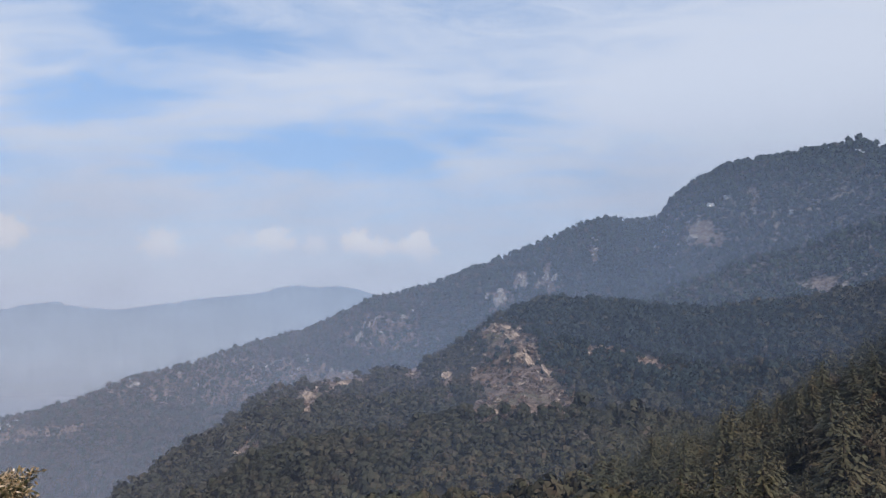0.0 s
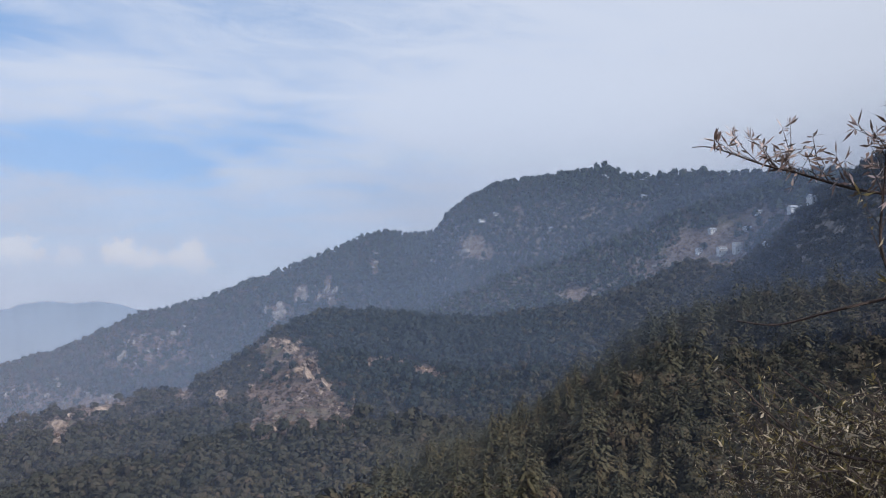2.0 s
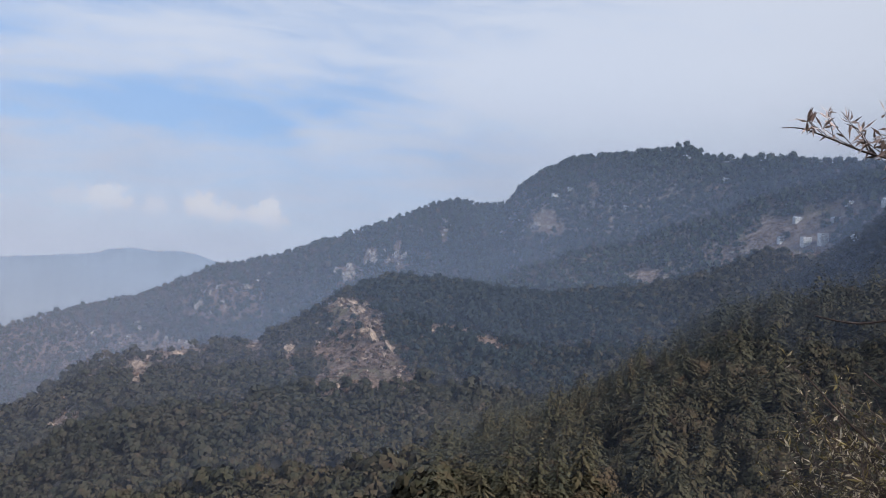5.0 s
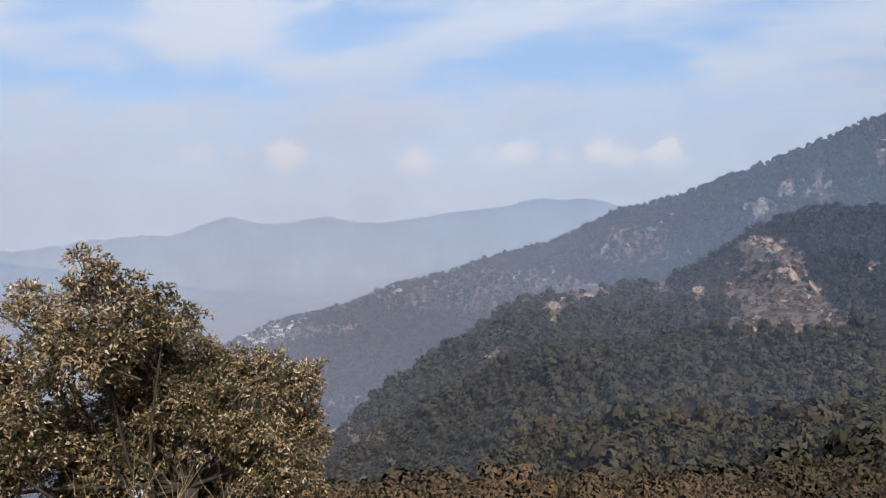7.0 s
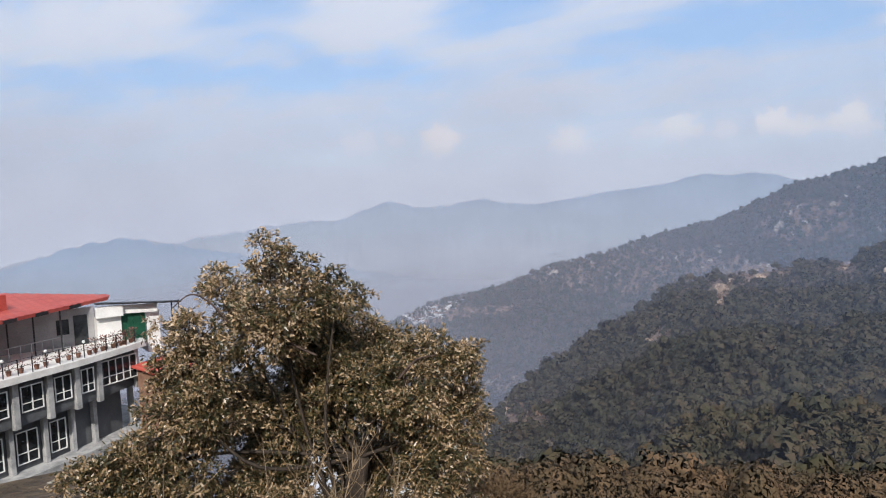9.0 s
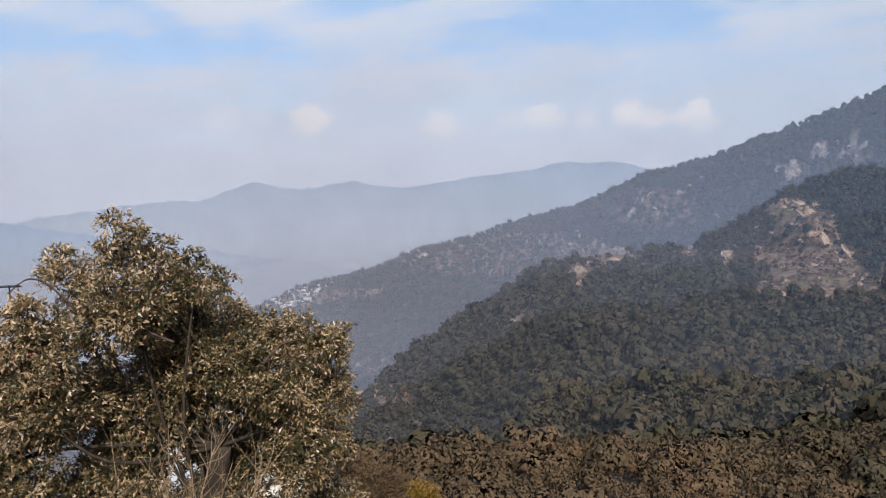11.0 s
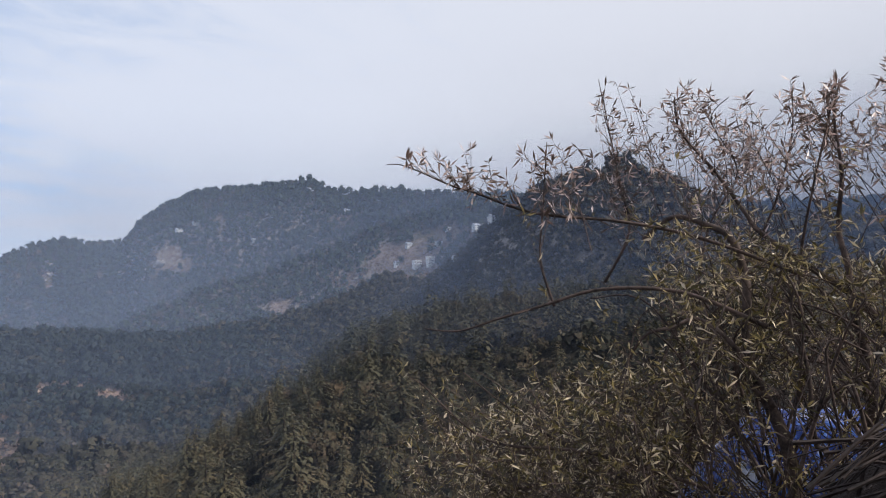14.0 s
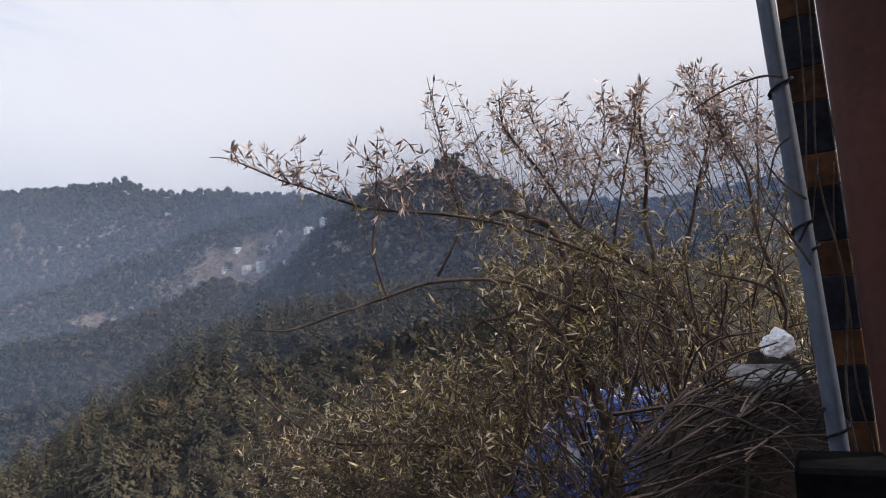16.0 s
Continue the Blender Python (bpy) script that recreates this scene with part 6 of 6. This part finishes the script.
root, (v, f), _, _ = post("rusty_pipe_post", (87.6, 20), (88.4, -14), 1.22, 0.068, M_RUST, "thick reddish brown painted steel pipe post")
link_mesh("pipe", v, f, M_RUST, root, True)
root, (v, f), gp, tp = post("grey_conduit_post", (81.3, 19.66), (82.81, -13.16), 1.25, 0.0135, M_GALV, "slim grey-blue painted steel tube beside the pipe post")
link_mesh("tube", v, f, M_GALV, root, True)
inv = root.matrix_world.inverted()
rings = []
for k in (0.42, 0.5, 0.565, 0.62):
    c = inv @ gp.lerp(tp, k)
    a0 = k * 20
    rings.append([(c + Vector((cos(a0 + i * 0.6) * 0.018, sin(a0 + i * 0.6) * 0.018, 0.004 * i)), 0.0022) for i in range(12)])
    rings[-1] += [(c + Vector((cos(a0 + 7.2) * 0.018 - 0.01 * i, sin(a0 + 7.2) * 0.018 + 0.012 * i, 0.045 - 0.008 * i * i)), 0.002) for i in range(1, 3)]
for ring in rings:
    v, f = tube([ring], 5)
    link_mesh("wire_tie", v, f, M_BLACK, root, label="twisted black wire tie")

# striped bar: a flat bar facing the road, black with short worn yellow bands
p, q = aim(83.2, 19.34, 1.34), aim(83.95, -13.09, 1.34)
d = (p - q).normalized()
foot = q - d * ((q.z + 0.1) / d.z)
bar = empty("striped_post", "flat steel post painted in black and worn yellow hazard bands", "post", Matrix.Translation(foot))
front = (Vector((0, 0, EYE)) - p.lerp(q, 0.5)).normalized()
across = d.cross(front).normalized()
turn = Matrix((across, d.cross(across) * -1, d)).transposed().to_4x4()
L = (p - foot).length + 1.2
first = (aim(83.87, -11.26, 1.34) - foot).dot(d) % 0.1435
zc = first - 0.1435 - 0.028 - 0.036
while zc < L:
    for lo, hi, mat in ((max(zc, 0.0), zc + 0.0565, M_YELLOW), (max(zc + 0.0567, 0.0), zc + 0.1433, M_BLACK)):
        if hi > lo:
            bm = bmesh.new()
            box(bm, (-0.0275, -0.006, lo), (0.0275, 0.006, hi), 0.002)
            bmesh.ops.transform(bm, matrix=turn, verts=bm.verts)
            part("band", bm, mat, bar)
    zc += 0.1435
# dark block at the foot of the posts, near black with the corner's shade painted in
blk = empty("post_base", "dark weathered concrete block under the posts, corner's shade in its colour", "base", Matrix.Translation((1.08 * sin(radians(82)), 1.08 * cos(radians(82)), 0)) @ pose(0, 0, 0, 0, 0, -82 + 90))
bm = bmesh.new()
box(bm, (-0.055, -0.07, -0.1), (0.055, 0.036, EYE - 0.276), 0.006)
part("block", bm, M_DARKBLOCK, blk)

# vine stems climbing between the posts
vine = empty("dry_vine", "dry vine stems climbing the posts", "vine", Matrix.Translation((1.3 * sin(radians(84)), 1.3 * cos(radians(84)), 0)))
inv = vine.matrix_world.inverted()
g = np.random.default_rng(80)
stems = []
for i in range(13):
    a0, e0, e1 = g.uniform(84.3, 85.4) if i % 3 else g.uniform(82.4, 84.0), g.uniform(-26, -6), g.uniform(2, 26)
    r = g.uniform(1.25, 1.42)
    pts = [inv @ aim(a0 + g.normal(0, 0.4) - 0.3 * (k / 6), e0 + (e1 - e0) * k / 6, r) for k in range(7)]
    stems.append(bend(pts, 0.0024, 0.0012, 4))
for pts in ([(75.6, 10.8), (78.3, 12.0), (80.6, 12.4), (82, 12.1)], [(80.2, 4.4), (81, 7.0), (82.0, 7.9)], [(80.0, 3.0), (81.2, 1.2), (82.4, -1.2)], [(80.2, 6.4), (81.3, 4.6), (82.6, 3.4)]):
    stems.append(bend([inv @ aim(a, e, 1.21) for a, e in pts], 0.0012, 0.0022, 5))
for stem in stems:
    v, f = tube([stem], 5)
    link_mesh("stem", v, f, M_BARK, vine, True)

# stained wall past the posts
wall = empty("roadside_wall", "stained whitewashed concrete wall with peeling paper scraps", "wall", Matrix.Translation((3.0, -0.02, 0)) @ pose(0, 0, 0, 0, 0, -100))
bm = bmesh.new()
box(bm, (0.0, -0.1, -0.2), (3.2, 0.1, EYE + 3.0 * tan(radians(16.6))), 0.015)
part("wall_body", bm, M_OLDWALL, wall)
bm = bmesh.new()
box(bm, (-0.03, -0.14, EYE + 3.0 * tan(radians(16.6))), (3.25, 0.14, EYE + 3.0 * tan(radians(17.9))), 0.015)
part("coping", bm, M_PALEWALL, wall)

# ---------------------------------------------------------------- brush heap, slab, bag and tarpaulin
def heap(name, label, az, r, wide, deep, top_el, mat, seed, category, cover=1.0, lift=0.0):
    c = aim(az, top_el, r)
    root = empty(name, label, category, Matrix.Translation((c.x, c.y, 0)) @ pose(0, 0, 0, 0, 0, -az))
    bm = bmesh.new()
    n = 26
    rows = []
    for i in range(n + 1):
        row = []
        for j in range(n + 1):
            x, y = (i / n * 2 - 1) * cover, (j / n * 2 - 1) * cover
            h = max(0.0, 1 - (abs(x) ** 2.4 + abs(y) ** 2.4)) ** 0.85
            k = noise.fractal(Vector((x * 2.4 + seed, y * 2.4, 0.5)), 0.8, 2.1, 5)
            row.append(bm.verts.new((x * wide / 2 * (1 + 0.06 * k), y * deep / 2, -0.9 + (c.z + 0.9) * h * (1 + 0.05 * k) + lift * (1 + 0.8 * noise.noise(Vector((x * 9, y * 9, 4)))))))
        rows.append(row)
    for i in range(n):
        for j in range(n):
            bm.faces.new((rows[i][j], rows[i + 1][j], rows[i + 1][j + 1], rows[i][j + 1]))
    ob = part("body", bm, mat, root)
    ob.data.polygons.foreach_set("use_smooth", [True] * len(ob.data.polygons))
    return root, c


bank, _ = heap("rubble_heap", "dark heap of earth and dead leaves, the bush's shade in its colour", 76.6, 2.2, 1.3, 1.0, -10.4, M_SHADED_EARTH, 3.0, "heap")
heap("rubble_heap", "dark mound of earth and cuttings under the blue sheet", 69.0, 4.3, 2.5, 1.7, -7.7, M_SHADED_EARTH, 8.0, "heap")
heap("blue_tarpaulin", "crumpled blue plastic tarpaulin draped over a pile", 69.0, 4.3, 2.5, 1.7, -7.7, M_TARP, 8.0, "tarpaulin", 0.62, 0.02)

brush = empty("brush_pile", "pile of cut branches on the bank, the corner's shade in their colour", "brush pile", Matrix.Translation(at_ground(77, 2.0)))
inv = brush.matrix_world.inverted()
g = np.random.default_rng(90)
sticks = []
for i in range(170):
    a, e = g.uniform(73, 81), g.uniform(-16, -8.6)
    r = g.uniform(1.75, 2.35)
    sweep = g.uniform(1.5, 6.5)
    rise = g.normal(2.2, 2.4)
    p0, p1 = aim(a - sweep, e - rise * 0.6 - 0.6, r + g.normal(0, 0.12)), aim(a + g.normal(0, 0.6), e + g.normal(0.5, 0.7), r)
    p2 = aim(a + sweep * 0.8, e + rise * 0.5 - g.uniform(0, 1.2), r + g.normal(0, 0.12))
    rad = g.uniform(0.0012, 0.0055)
    sticks.append(bend([inv @ p0, inv @ p1, inv @ p2], rad, rad * 0.4, 5))
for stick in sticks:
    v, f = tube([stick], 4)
    link_mesh("branch", v, f, M_SHADED_TWIG, brush)

slab = new("stone_slab", bpy.data.meshes.new("stone_slab"))
bm = bmesh.new()
box(bm, (-0.085, -0.085, -0.05), (0.085, 0.085, 0.0), 0.015)
bmesh.ops.subdivide_edges(bm, edges=bm.edges[:], cuts=3)
for v in bm.verts:
    v.co += v.co.normalized() * 0.03 * noise.noise(v.co * 9)
bm.to_mesh(slab.data)
bm.free()
slab.data.materials.append(M_SLAB)
slab.matrix_world = Matrix.Translation(aim(78.4, -7.5, 2.25)) @ pose(0, 0, 0, 6, 4, -70)
tagged(slab, "flat pale grey stone slab lying on the heap", "stone")

bag = new("plastic_bag", bpy.data.meshes.new("plastic_bag"))
bm = bmesh.new()
bmesh.ops.create_icosphere(bm, subdivisions=4, radius=0.06)
for v in bm.verts:
    n1 = v.co.normalized()
    k = 1 + 0.5 * noise.noise(n1 * 1.2 + Vector((4, 1, 2))) - 0.35 * abs(noise.noise(n1 * 3.1 + Vector((1, 7, 2)))) + 0.12 * noise.noise(n1 * 8)
    v.co = Vector((n1.x * 1.15, n1.y, n1.z * 0.8)) * 0.047 * k
bm.to_mesh(bag.data)
bm.free()
bag.data.materials.append(M_BAG)
bag.matrix_world = Matrix.Translation(aim(79.5, -5.65, 2.3))
tagged(bag, "crumpled white plastic bag lying on the stone heap", "bag")
bed, _ = heap("stone_heap", "low heap of dark stones against the bank", 79.8, 2.4, 0.8, 0.7, -6.9, M_SHADED_EARTH, 6.0, "heap")
